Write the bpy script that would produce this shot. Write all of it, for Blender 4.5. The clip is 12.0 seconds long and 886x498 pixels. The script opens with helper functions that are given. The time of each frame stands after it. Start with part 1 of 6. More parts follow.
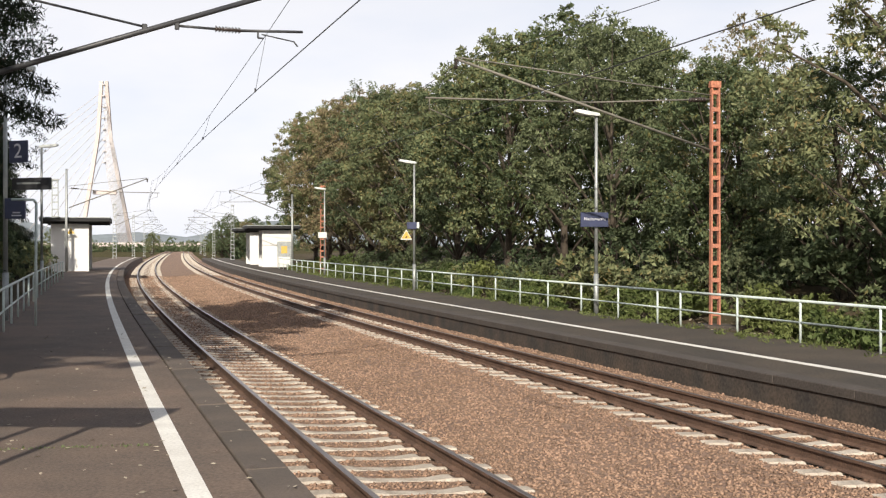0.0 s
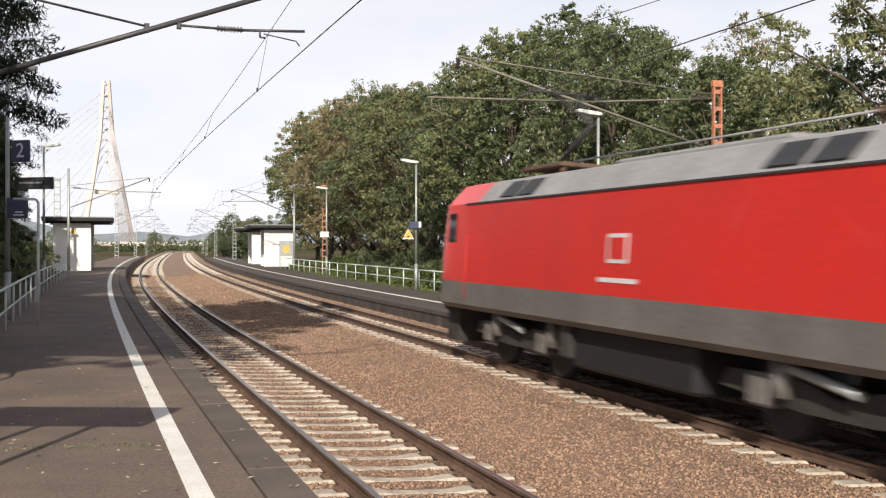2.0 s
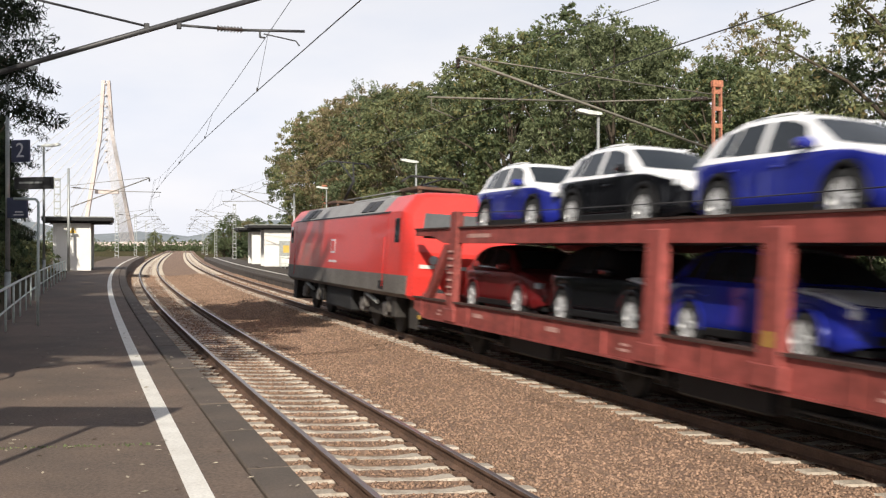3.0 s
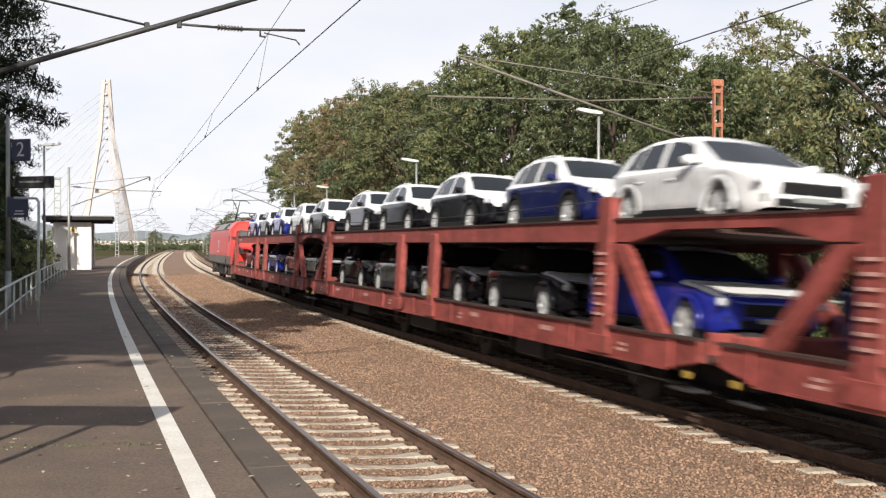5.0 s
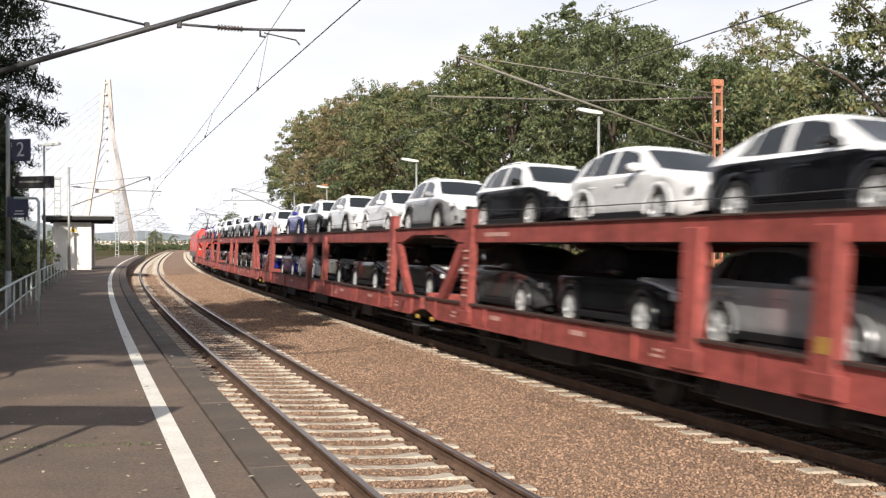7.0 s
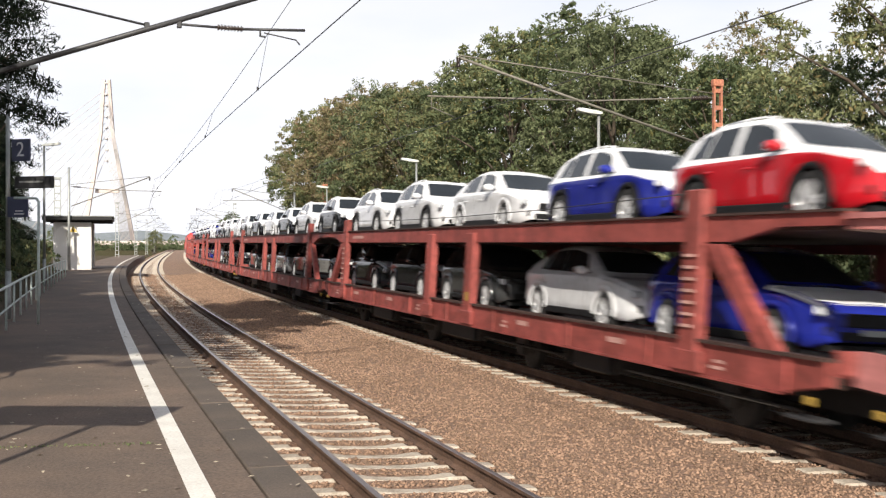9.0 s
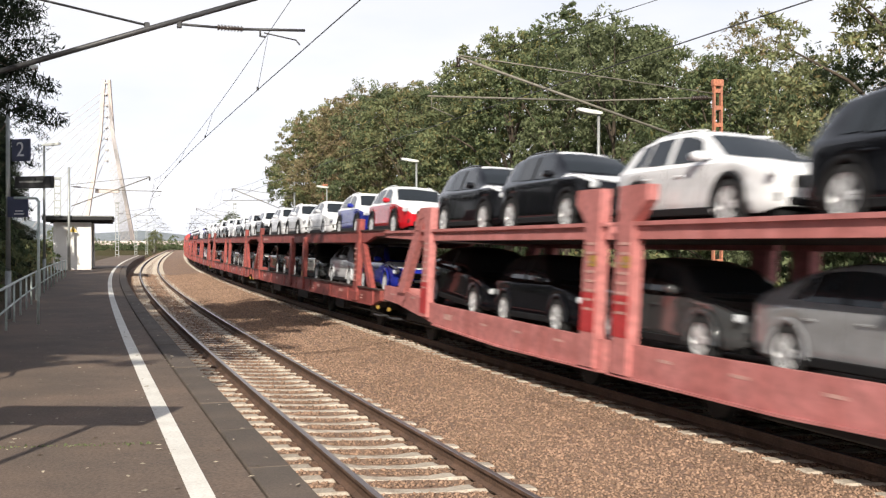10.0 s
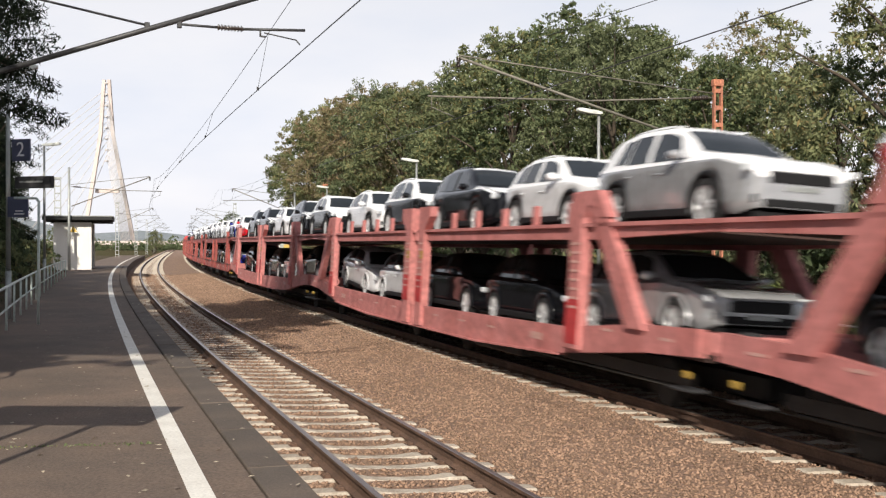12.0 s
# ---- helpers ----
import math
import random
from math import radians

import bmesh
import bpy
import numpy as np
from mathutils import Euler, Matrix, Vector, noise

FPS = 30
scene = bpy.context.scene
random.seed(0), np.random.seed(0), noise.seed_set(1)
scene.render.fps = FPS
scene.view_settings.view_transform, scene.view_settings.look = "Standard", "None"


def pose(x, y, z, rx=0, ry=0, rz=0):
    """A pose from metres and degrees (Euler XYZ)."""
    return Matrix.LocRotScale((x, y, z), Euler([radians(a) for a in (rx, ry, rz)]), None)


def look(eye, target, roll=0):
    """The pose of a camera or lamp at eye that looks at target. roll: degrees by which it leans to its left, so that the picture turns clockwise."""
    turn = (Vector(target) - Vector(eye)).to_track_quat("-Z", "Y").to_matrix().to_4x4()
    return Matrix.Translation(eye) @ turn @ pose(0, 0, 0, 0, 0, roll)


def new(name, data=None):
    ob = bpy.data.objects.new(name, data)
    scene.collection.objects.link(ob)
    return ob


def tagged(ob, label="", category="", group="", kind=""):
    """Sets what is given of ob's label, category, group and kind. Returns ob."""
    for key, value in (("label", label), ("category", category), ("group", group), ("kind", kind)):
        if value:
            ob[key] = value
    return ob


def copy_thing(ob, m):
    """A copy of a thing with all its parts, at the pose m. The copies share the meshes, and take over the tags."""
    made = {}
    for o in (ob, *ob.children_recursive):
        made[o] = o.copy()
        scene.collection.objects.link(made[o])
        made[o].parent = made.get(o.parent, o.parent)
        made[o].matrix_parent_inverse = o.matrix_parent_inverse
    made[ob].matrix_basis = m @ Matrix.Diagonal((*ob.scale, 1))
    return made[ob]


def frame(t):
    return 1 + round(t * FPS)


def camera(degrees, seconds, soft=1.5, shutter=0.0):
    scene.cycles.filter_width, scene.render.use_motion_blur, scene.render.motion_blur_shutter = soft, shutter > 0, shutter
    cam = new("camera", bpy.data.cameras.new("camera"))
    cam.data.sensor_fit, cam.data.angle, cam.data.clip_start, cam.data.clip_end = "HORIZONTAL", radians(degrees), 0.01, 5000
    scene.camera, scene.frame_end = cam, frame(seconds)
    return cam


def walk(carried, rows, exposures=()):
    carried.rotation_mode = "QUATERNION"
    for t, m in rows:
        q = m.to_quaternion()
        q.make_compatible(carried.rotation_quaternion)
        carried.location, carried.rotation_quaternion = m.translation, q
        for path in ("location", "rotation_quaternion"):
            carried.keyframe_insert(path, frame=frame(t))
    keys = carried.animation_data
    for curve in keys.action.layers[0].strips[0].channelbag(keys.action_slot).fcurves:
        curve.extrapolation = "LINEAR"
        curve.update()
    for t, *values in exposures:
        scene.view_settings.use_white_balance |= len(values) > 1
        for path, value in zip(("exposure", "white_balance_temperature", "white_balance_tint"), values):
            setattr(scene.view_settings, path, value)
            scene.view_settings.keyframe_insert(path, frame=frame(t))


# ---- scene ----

cam = camera(42.8, 12.0, soft=1.25, shutter=0.45)
EYE = 2.402


def aim(dx, dy):
    """The level camera, turned by small angles (in thousandths of a radian) to the left and down."""
    return pose(0, 0, EYE, 90 - math.degrees(dy / 1000), 0, math.degrees(dx / 1000))


walk(cam, [(0.0, aim(-1.5, 3.9)), (0.5, aim(-0.6, 3.9)), (1.0, aim(0.0, 3.9)), (1.5, aim(0.2, 4.0)), (2.0, aim(0.2, 4.4)),
           (3.0, aim(0.2, 4.5)), (4.0, aim(0.3, 5.0)), (5.0, aim(0.5, 5.3)), (7.0, aim(0.5, 5.3)), (9.0, aim(0.5, 5.3)), (12.0, aim(0.6, 5.3))],
     exposures=[(0.0, 0.20), (2.0, 0.20), (3.2, 0.13), (4.8, 0.19), (6.0, 0.26), (7.2, 0.31), (8.8, 0.31), (10.4, 0.30), (11.3, 0.17), (12.0, 0.12)])

# ---- light ----
SUN_ELEVATION, SUN_HEADING = radians(30.5), radians(5)     # the light travels towards +y, a little to +x
world = bpy.data.worlds.new("sky")
scene.world = world
world.use_nodes = True
wn, wl = world.node_tree.nodes, world.node_tree.links
wn.clear()
sky = wn.new("ShaderNodeTexSky")
sky.sky_type, sky.sun_disc = "NISHITA", False
sky.sun_elevation, sky.sun_rotation = SUN_ELEVATION, math.pi + SUN_HEADING
sky.dust_density, sky.air_density = 3.0, 1.0
sky_bg = wn.new("ShaderNodeBackground")
sky_bg.inputs["Strength"].default_value = 0.06
cloud_bg = wn.new("ShaderNodeBackground")
cloud_bg.inputs["Strength"].default_value = 0.98
wc = wn.new("ShaderNodeTexCoord")
wm = wn.new("ShaderNodeMapping")
wm.inputs["Scale"].default_value = (1.0, 1.0, 3.2)
wnoise = wn.new("ShaderNodeTexNoise")
wnoise.inputs["Scale"].default_value, wnoise.inputs["Detail"].default_value = 3.5, 7.0
wramp = wn.new("ShaderNodeValToRGB")
wramp.color_ramp.elements[0].position, wramp.color_ramp.elements[0].color = 0.30, (0.80, 0.84, 0.95, 1)
wramp.color_ramp.elements[1].position, wramp.color_ramp.elements[1].color = 0.62, (0.97, 0.96, 1.0, 1)
wmix = wn.new("ShaderNodeMixShader")
wsep, wrange = wn.new("ShaderNodeSeparateXYZ"), wn.new("ShaderNodeMapRange")     # haze is thick near the horizon, thin overhead
wrange.inputs["From Min"].default_value, wrange.inputs["From Max"].default_value = 0.10, 0.75
wrange.inputs["To Min"].default_value, wrange.inputs["To Max"].default_value = 0.92, 0.22
wl.new(wc.outputs["Generated"], wsep.inputs[0])
wl.new(wsep.outputs["Z"], wrange.inputs["Value"])
wl.new(wrange.outputs["Result"], wmix.inputs[0])
wout = wn.new("ShaderNodeOutputWorld")
wl.new(wc.outputs["Generated"], wm.inputs["Vector"])
wl.new(wm.outputs["Vector"], wnoise.inputs["Vector"])
wl.new(wnoise.outputs["Fac"], wramp.inputs["Fac"])
wl.new(wramp.outputs["Color"], cloud_bg.inputs["Color"])
wl.new(sky.outputs["Color"], sky_bg.inputs["Color"])
wl.new(sky_bg.outputs[0], wmix.inputs[1])
wl.new(cloud_bg.outputs[0], wmix.inputs[2])
wl.new(wmix.outputs[0], wout.inputs["Surface"])
sun = new("sun", bpy.data.lights.new("sun", "SUN"))
sun.data.energy, sun.data.angle, sun.data.color = 5.0, radians(0.6), (1.0, 0.92, 0.80)
sun_way = Vector((math.sin(SUN_HEADING) * math.cos(SUN_ELEVATION), math.cos(SUN_HEADING) * math.cos(SUN_ELEVATION), -math.sin(SUN_ELEVATION)))
sun.matrix_world = look((0, 0, 60), Vector((0, 0, 60)) + sun_way)


# ---- materials ----
def material(name, colour, rough=0.8, metal=0.0, spread=0.25, scale=6.0, fine=60.0, bump=0.2, tint=None, stain=0.0, coat=0.0, per_piece=0.0, islands=0.0, vec="Object", gloss=0.5, stretch=None):
    """A surface whose colour varies at two scales, with fine relief; tint is the colour of its patches."""
    m = bpy.data.materials.new(name)
    m.use_nodes = True
    n, l = m.node_tree.nodes, m.node_tree.links
    b = n["Principled BSDF"]
    b.inputs["Roughness"].default_value, b.inputs["Metallic"].default_value = rough, metal
    b.inputs["Coat Weight"].default_value, b.inputs["Specular IOR Level"].default_value = coat, gloss
    tc = n.new("ShaderNodeTexCoord")
    big, small = n.new("ShaderNodeTexNoise"), n.new("ShaderNodeTexNoise")
    big.inputs["Scale"].default_value, big.inputs["Detail"].default_value = scale, 6
    small.inputs["Scale"].default_value, small.inputs["Detail"].default_value = fine, 4
    for t in (big, small):
        l.new(tc.outputs[vec], t.inputs["Vector"])
    if stretch:      # rain streaks and rust runs
        mp = n.new("ShaderNodeMapping")
        mp.inputs["Scale"].default_value = stretch
        l.new(tc.outputs[vec], mp.inputs["Vector"])
        l.new(mp.outputs["Vector"], big.inputs["Vector"])
    tint = tint or tuple(c * 0.6 for c in colour)
    ramp = n.new("ShaderNodeValToRGB")
    ramp.color_ramp.elements[0].position, ramp.color_ramp.elements[1].position = 0.35, 0.68
    ramp.color_ramp.elements[0].color, ramp.color_ramp.elements[1].color = (*tint, 1), (*colour, 1)
    l.new(big.outputs["Fac"], ramp.inputs["Fac"])
    mix = n.new("ShaderNodeMix")
    mix.data_type = "RGBA"
    mix.inputs[0].default_value = min(1.0, 0.35 + 2 * spread)
    mix.inputs[6].default_value = (*colour, 1)
    l.new(ramp.outputs["Color"], mix.inputs[7])
    val = n.new("ShaderNodeMapRange")
    val.inputs["From Min"].default_value, val.inputs["From Max"].default_value = 0.3, 0.7
    val.inputs["To Min"].default_value, val.inputs["To Max"].default_value = 1 - spread, 1 + spread
    l.new(small.outputs["Fac"], val.inputs["Value"])
    hsv = n.new("ShaderNodeHueSaturation")
    l.new(mix.outputs[2], hsv.inputs["Color"])
    last = val.outputs["Result"]
    for amount, node, socket in ((per_piece, "ShaderNodeObjectInfo", "Random"), (islands, "ShaderNodeNewGeometry", "Random Per Island")):
        if amount:
            info, mr, mul = n.new(node), n.new("ShaderNodeMapRange"), n.new("ShaderNodeMath")
            mr.inputs["To Min"].default_value, mr.inputs["To Max"].default_value = 1 - amount, 1 + amount
            mul.operation = "MULTIPLY"
            l.new(info.outputs[socket], mr.inputs["Value"])
            l.new(mr.outputs["Result"], mul.inputs[0])
            l.new(last, mul.inputs[1])
            last = mul.outputs[0]
    l.new(last, hsv.inputs["Value"])
    l.new(hsv.outputs["Color"], b.inputs["Base Color"])
    if bump:
        bm_ = n.new("ShaderNodeBump")
        bm_.inputs["Strength"].default_value, bm_.inputs["Distance"].default_value = bump, 0.02
        l.new(small.outputs["Fac"], bm_.inputs["Height"])
        l.new(bm_.outputs["Normal"], b.inputs["Normal"])
    return m


def foliage(name, dark, light, autumn=None):
    m = bpy.data.materials.new(name)
    m.use_nodes = True
    n, l = m.node_tree.nodes, m.node_tree.links
    b = n["Principled BSDF"]
    b.inputs["Roughness"].default_value = 0.62
    b.inputs["Specular IOR Level"].default_value = 0.16
    geo = n.new("ShaderNodeNewGeometry")
    ramp = n.new("ShaderNodeValToRGB")
    ramp.color_ramp.elements[0].color, ramp.color_ramp.elements[1].color = (*dark, 1), (*light, 1)
    if autumn:
        ramp.color_ramp.elements[1].position = 0.75
        e = ramp.color_ramp.elements.new(0.97)
        e.color = (*autumn, 1)
    l.new(geo.outputs["Random Per Island"], ramp.inputs["Fac"])
    info, hue, val, hsv = n.new("ShaderNodeObjectInfo"), n.new("ShaderNodeMapRange"), n.new("ShaderNodeMapRange"), n.new("ShaderNodeHueSaturation")
    hue.inputs["To Min"].default_value, hue.inputs["To Max"].default_value = 0.475, 0.52
    val.inputs["To Min"].default_value, val.inputs["To Max"].default_value = 1.2, 0.78
    l.new(info.outputs["Random"], hue.inputs["Value"])
    l.new(info.outputs["Random"], val.inputs["Value"])
    l.new(hue.outputs["Result"], hsv.inputs["Hue"])
    l.new(val.outputs["Result"], hsv.inputs["Value"])
    tc, drift, tone = n.new("ShaderNodeTexCoord"), n.new("ShaderNodeTexNoise"), n.new("ShaderNodeMapRange")
    drift.inputs["Scale"].default_value, drift.inputs["Detail"].default_value = 0.55, 3
    tone.inputs["From Min"].default_value, tone.inputs["From Max"].default_value = 0.35, 0.65
    tone.inputs["To Min"].default_value, tone.inputs["To Max"].default_value = 0.82, 1.22
    patch = n.new("ShaderNodeHueSaturation")
    l.new(tc.outputs["Object"], drift.inputs["Vector"])
    l.new(drift.outputs["Fac"], tone.inputs["Value"])
    l.new(tone.outputs["Result"], patch.inputs["Value"])
    l.new(ramp.outputs["Color"], patch.inputs["Color"])
    l.new(patch.outputs["Color"], hsv.inputs["Color"])
    l.new(hsv.outputs["Color"], b.inputs["Base Color"])
    tr = n.new("ShaderNodeBsdfTranslucent")
    l.new(hsv.outputs["Color"], tr.inputs["Color"])
    mixs = n.new("ShaderNodeMixShader")
    mixs.inputs[0].default_value = 0.35
    l.new(b.outputs[0], mixs.inputs[1])
    l.new(tr.outputs[0], mixs.inputs[2])
    l.new(mixs.outputs[0], n["Material Output"].inputs["Surface"])
    return m


def glass_dark(name, colour=(0.02, 0.025, 0.03), rough=0.06):
    return material(name, colour, rough=rough, spread=0.05, bump=0.0, gloss=0.35)


M = {}
M["ballast"] = material("ballast", (0.260, 0.168, 0.112), 0.9, spread=0.55, scale=0.5, fine=22, bump=1.0, tint=(0.21, 0.135, 0.097))
M["stone"] = material("ballast_stone", (0.315, 0.205, 0.142), 0.85, spread=0.2, scale=0.4, fine=40, bump=0.1, tint=(0.255, 0.164, 0.110), islands=0.38)
M["earth"] = material("earth", (0.10, 0.072, 0.048), 0.95, spread=0.4, scale=0.6, fine=12, bump=0.8, tint=(0.055, 0.05, 0.025), gloss=0.1)
M["field"] = material("field", (0.075, 0.075, 0.04), 0.95, spread=0.35, scale=0.05, fine=3, bump=0.3, tint=(0.10, 0.085, 0.05), gloss=0.0)
M["asphalt"] = material("asphalt", (0.172, 0.122, 0.092), 0.85, spread=0.32, scale=0.9, fine=38, bump=0.35, tint=(0.112, 0.085, 0.067))
M["coping"] = material("grimy_coping", (0.082, 0.068, 0.058), 0.9, spread=0.3, scale=1.0, fine=25, bump=0.3, per_piece=0.05, tint=(0.058, 0.048, 0.042))
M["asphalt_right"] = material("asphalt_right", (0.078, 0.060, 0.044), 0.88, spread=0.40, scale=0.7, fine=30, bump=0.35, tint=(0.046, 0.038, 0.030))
M["edge"] = material("edge_slab", (0.124, 0.096, 0.077), 0.85, spread=0.2, scale=1.5, fine=50, bump=0.3, per_piece=0.10, tint=(0.080, 0.066, 0.055))
M["wall_dirty"] = material("platform_wall", (0.092, 0.069, 0.052), 0.95, spread=0.35, scale=1.2, fine=18, bump=0.4, tint=(0.04, 0.036, 0.033))
M["line"] = material("line_paint", (0.80, 0.78, 0.73), 0.7, spread=0.12, scale=2.5, fine=35, bump=0.15, tint=(0.62, 0.59, 0.54))
M["sleeper"] = material("sleeper_concrete", (0.56, 0.50, 0.42), 0.9, spread=0.22, scale=5, fine=40, bump=0.4, per_piece=0.12, tint=(0.36, 0.30, 0.24))
M["rail_side"] = material("rail_rust", (0.150, 0.088, 0.060), 0.85, spread=0.3, scale=3, fine=40, bump=0.3)
M["rail_top"] = material("rail_head", (0.30, 0.25, 0.23), 0.35, metal=0.8, spread=0.15, scale=2, fine=30, bump=0.05)
M["white_paint"] = material("white_paint", (0.74, 0.76, 0.72), 0.55, spread=0.1, scale=3, fine=30, bump=0.05)
M["rail_paint"] = material("railing_paint", (0.62, 0.70, 0.66), 0.5, spread=0.12, scale=3, fine=30, bump=0.05)
M["galv"] = material("galvanised_steel", (0.42, 0.44, 0.43), 0.5, metal=0.5, spread=0.15, scale=4, fine=40, bump=0.05)
M["dark_steel"] = material("dark_steel", (0.055, 0.055, 0.06), 0.6, metal=0.3, spread=0.2, scale=4, fine=40, bump=0.1)
M["orange"] = material("mast_red_lead", (0.50, 0.19, 0.105), 0.8, spread=0.3, scale=2, fine=20, bump=0.2, tint=(0.36, 0.16, 0.11))
M["near_arm"] = material("dark_grey_arm", (0.075, 0.076, 0.080), 0.5, metal=0.3, spread=0.2, scale=4, fine=40, bump=0.05)
M["arm"] = material("weathered_arm", (0.21, 0.195, 0.16), 0.65, metal=0.1, spread=0.2, scale=4, fine=40, bump=0.05)
M["sign_blue"] = material("sign_blue", (0.055, 0.065, 0.125), 0.5, spread=0.08, bump=0.0)
M["sign_white"] = material("sign_white", (0.75, 0.75, 0.78), 0.5, spread=0.05, bump=0.0)
M["sign_yellow"] = material("sign_yellow", (0.68, 0.46, 0.10), 0.5, spread=0.08, bump=0.0)
M["black"] = material("matt_black", (0.015, 0.015, 0.016), 0.7, spread=0.15, bump=0.05)
M["plaster"] = material("white_plaster", (0.78, 0.77, 0.74), 0.85, spread=0.08, scale=1.2, fine=25, bump=0.1, tint=(0.68, 0.66, 0.62))
M["bark"] = material("bark", (0.09, 0.07, 0.05), 0.95, spread=0.35, scale=4, fine=20, bump=0.6)
M["insulator"] = material("insulator_brown", (0.06, 0.045, 0.04), 0.25, spread=0.1, bump=0.0)
M["pylon"] = material("bridge_concrete", (0.66, 0.57, 0.53), 0.8, spread=0.08, scale=0.2, fine=2, bump=0.05)
M["cable"] = material("bridge_cable", (0.60, 0.58, 0.58), 0.6, spread=0.05, bump=0.0)
M["loco_red"] = material("locomotive_red", (0.70, 0.030, 0.022), 0.38, spread=0.10, scale=0.6, fine=14, bump=0.02, tint=(0.55, 0.035, 0.028), coat=0.15)
M["loco_bright"] = material("locomotive_front_red", (0.80, 0.055, 0.045), 0.36, spread=0.07, scale=0.8, fine=14, bump=0.02, coat=0.15)
M["loco_grey"] = material("locomotive_grey", (0.17, 0.16, 0.15), 0.6, spread=0.22, scale=1.0, fine=14, bump=0.05, tint=(0.11, 0.10, 0.09))
M["loco_roof"] = material("locomotive_roof_grey", (0.33, 0.33, 0.33), 0.6, spread=0.18, scale=0.8, fine=14, bump=0.05, tint=(0.24, 0.23, 0.23))
M["bogie"] = material("bogie_dirt", (0.045, 0.040, 0.036), 0.85, spread=0.3, scale=3, fine=25, bump=0.2)
M["wagon_a"] = material("wagon_brown_red", (0.34, 0.076, 0.066), 0.62, spread=0.30, scale=1.0, fine=9, bump=0.10, tint=(0.20, 0.046, 0.038), stretch=(2.2, 2.2, 0.5))
M["wagon_b"] = material("wagon_faded_red", (0.51, 0.200, 0.192), 0.7, spread=0.24, scale=1.0, fine=9, bump=0.10, tint=(0.40, 0.135, 0.125), stretch=(2.2, 2.2, 0.5))
M["band_red"] = material("red_band_paint", (0.52, 0.045, 0.05), 0.6, spread=0.2, bump=0.03)
M["wagon_floor"] = material("wagon_floor", (0.07, 0.036, 0.030), 0.8, spread=0.3, scale=2, fine=20, bump=0.2)
M["hatch_paint"] = material("faded_hatch_paint", (0.62, 0.36, 0.32), 0.7, spread=0.2, bump=0.0)
M["handle_yellow"] = material("worn_yellow", (0.42, 0.27, 0.05), 0.6, spread=0.2, bump=0.0)
M["glass"] = glass_dark("car_glass")
# Windscreen grey is lifted to hold the sky's reflection in its base colour.
M["loco_glass"] = glass_dark("cab_glass_sky_grey", (0.12, 0.125, 0.13), 0.10)
M["tyre"] = material("tyre_rubber", (0.02, 0.02, 0.021), 0.85, spread=0.2, bump=0.1)
M["rim"] = material("alloy_rim", (0.74, 0.75, 0.77), 0.35, metal=0.35, spread=0.08, bump=0.0)
M["film"] = material("white_protective_film", (0.86, 0.87, 0.90), 0.45, spread=0.04, scale=3, fine=20, bump=0.05, tint=(0.74, 0.75, 0.78))
M["trim"] = material("black_plastic_trim", (0.014, 0.014, 0.015), 0.6, spread=0.15, bump=0.05, gloss=0.25)
M["lamp_glass"] = material("headlight_glass", (0.65, 0.68, 0.72), 0.12, spread=0.1, bump=0.0, coat=0.5)
M["tail_red"] = material("tail_light_red", (0.35, 0.01, 0.012), 0.2, spread=0.1, bump=0.0, coat=0.5)
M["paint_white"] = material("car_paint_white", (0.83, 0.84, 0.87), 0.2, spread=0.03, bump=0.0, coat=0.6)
M["paint_black"] = material("car_paint_black", (0.007, 0.0075, 0.010), 0.10, spread=0.1, bump=0.0, gloss=0.45)
M["paint_blue"] = material("car_paint_blue", (0.022, 0.034, 0.34), 0.16, metal=0.1, spread=0.05, bump=0.0, coat=0.3)
M["paint_navy"] = material("car_paint_dark_blue", (0.012, 0.018, 0.11), 0.14, metal=0.1, spread=0.05, bump=0.0, coat=0.1)
M["paint_red"] = material("car_paint_red", (0.62, 0.012, 0.024), 0.25, metal=0.1, spread=0.05, bump=0.0, coat=0.8)
# Red car paint, darkened to carry the lower deck's shade.
M["paint_red_shaded"] = material("car_paint_red_shaded", (0.16, 0.012, 0.014), 0.3, metal=0.1, spread=0.05, bump=0.0, coat=0.3)
M["paint_silver"] = material("car_paint_silver", (0.46, 0.47, 0.49), 0.25, metal=0.4, spread=0.05, bump=0.0, coat=0.6)
M["paint_grey"] = material("car_paint_grey", (0.12, 0.125, 0.13), 0.18, metal=0.5, spread=0.05, bump=0.0, coat=0.7)
M["leaf"] = foliage("leaf_green", (0.096, 0.122, 0.056), (0.220, 0.256, 0.132), (0.23, 0.20, 0.08))
M["leaf_dark"] = foliage("leaf_dark_green", (0.074, 0.100, 0.050), (0.178, 0.214, 0.114))
M["leaf_autumn"] = foliage("leaf_autumn", (0.145, 0.140, 0.064), (0.285, 0.252, 0.138), (0.33, 0.245, 0.15))
M["leaf_bright"] = foliage("leaf_bright", (0.082, 0.112, 0.032), (0.190, 0.228, 0.084))
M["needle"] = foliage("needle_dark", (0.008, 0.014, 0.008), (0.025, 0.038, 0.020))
M["litter"] = material("fallen_leaves", (0.42, 0.36, 0.27), 0.8, spread=0.2, bump=0.0, islands=0.5)


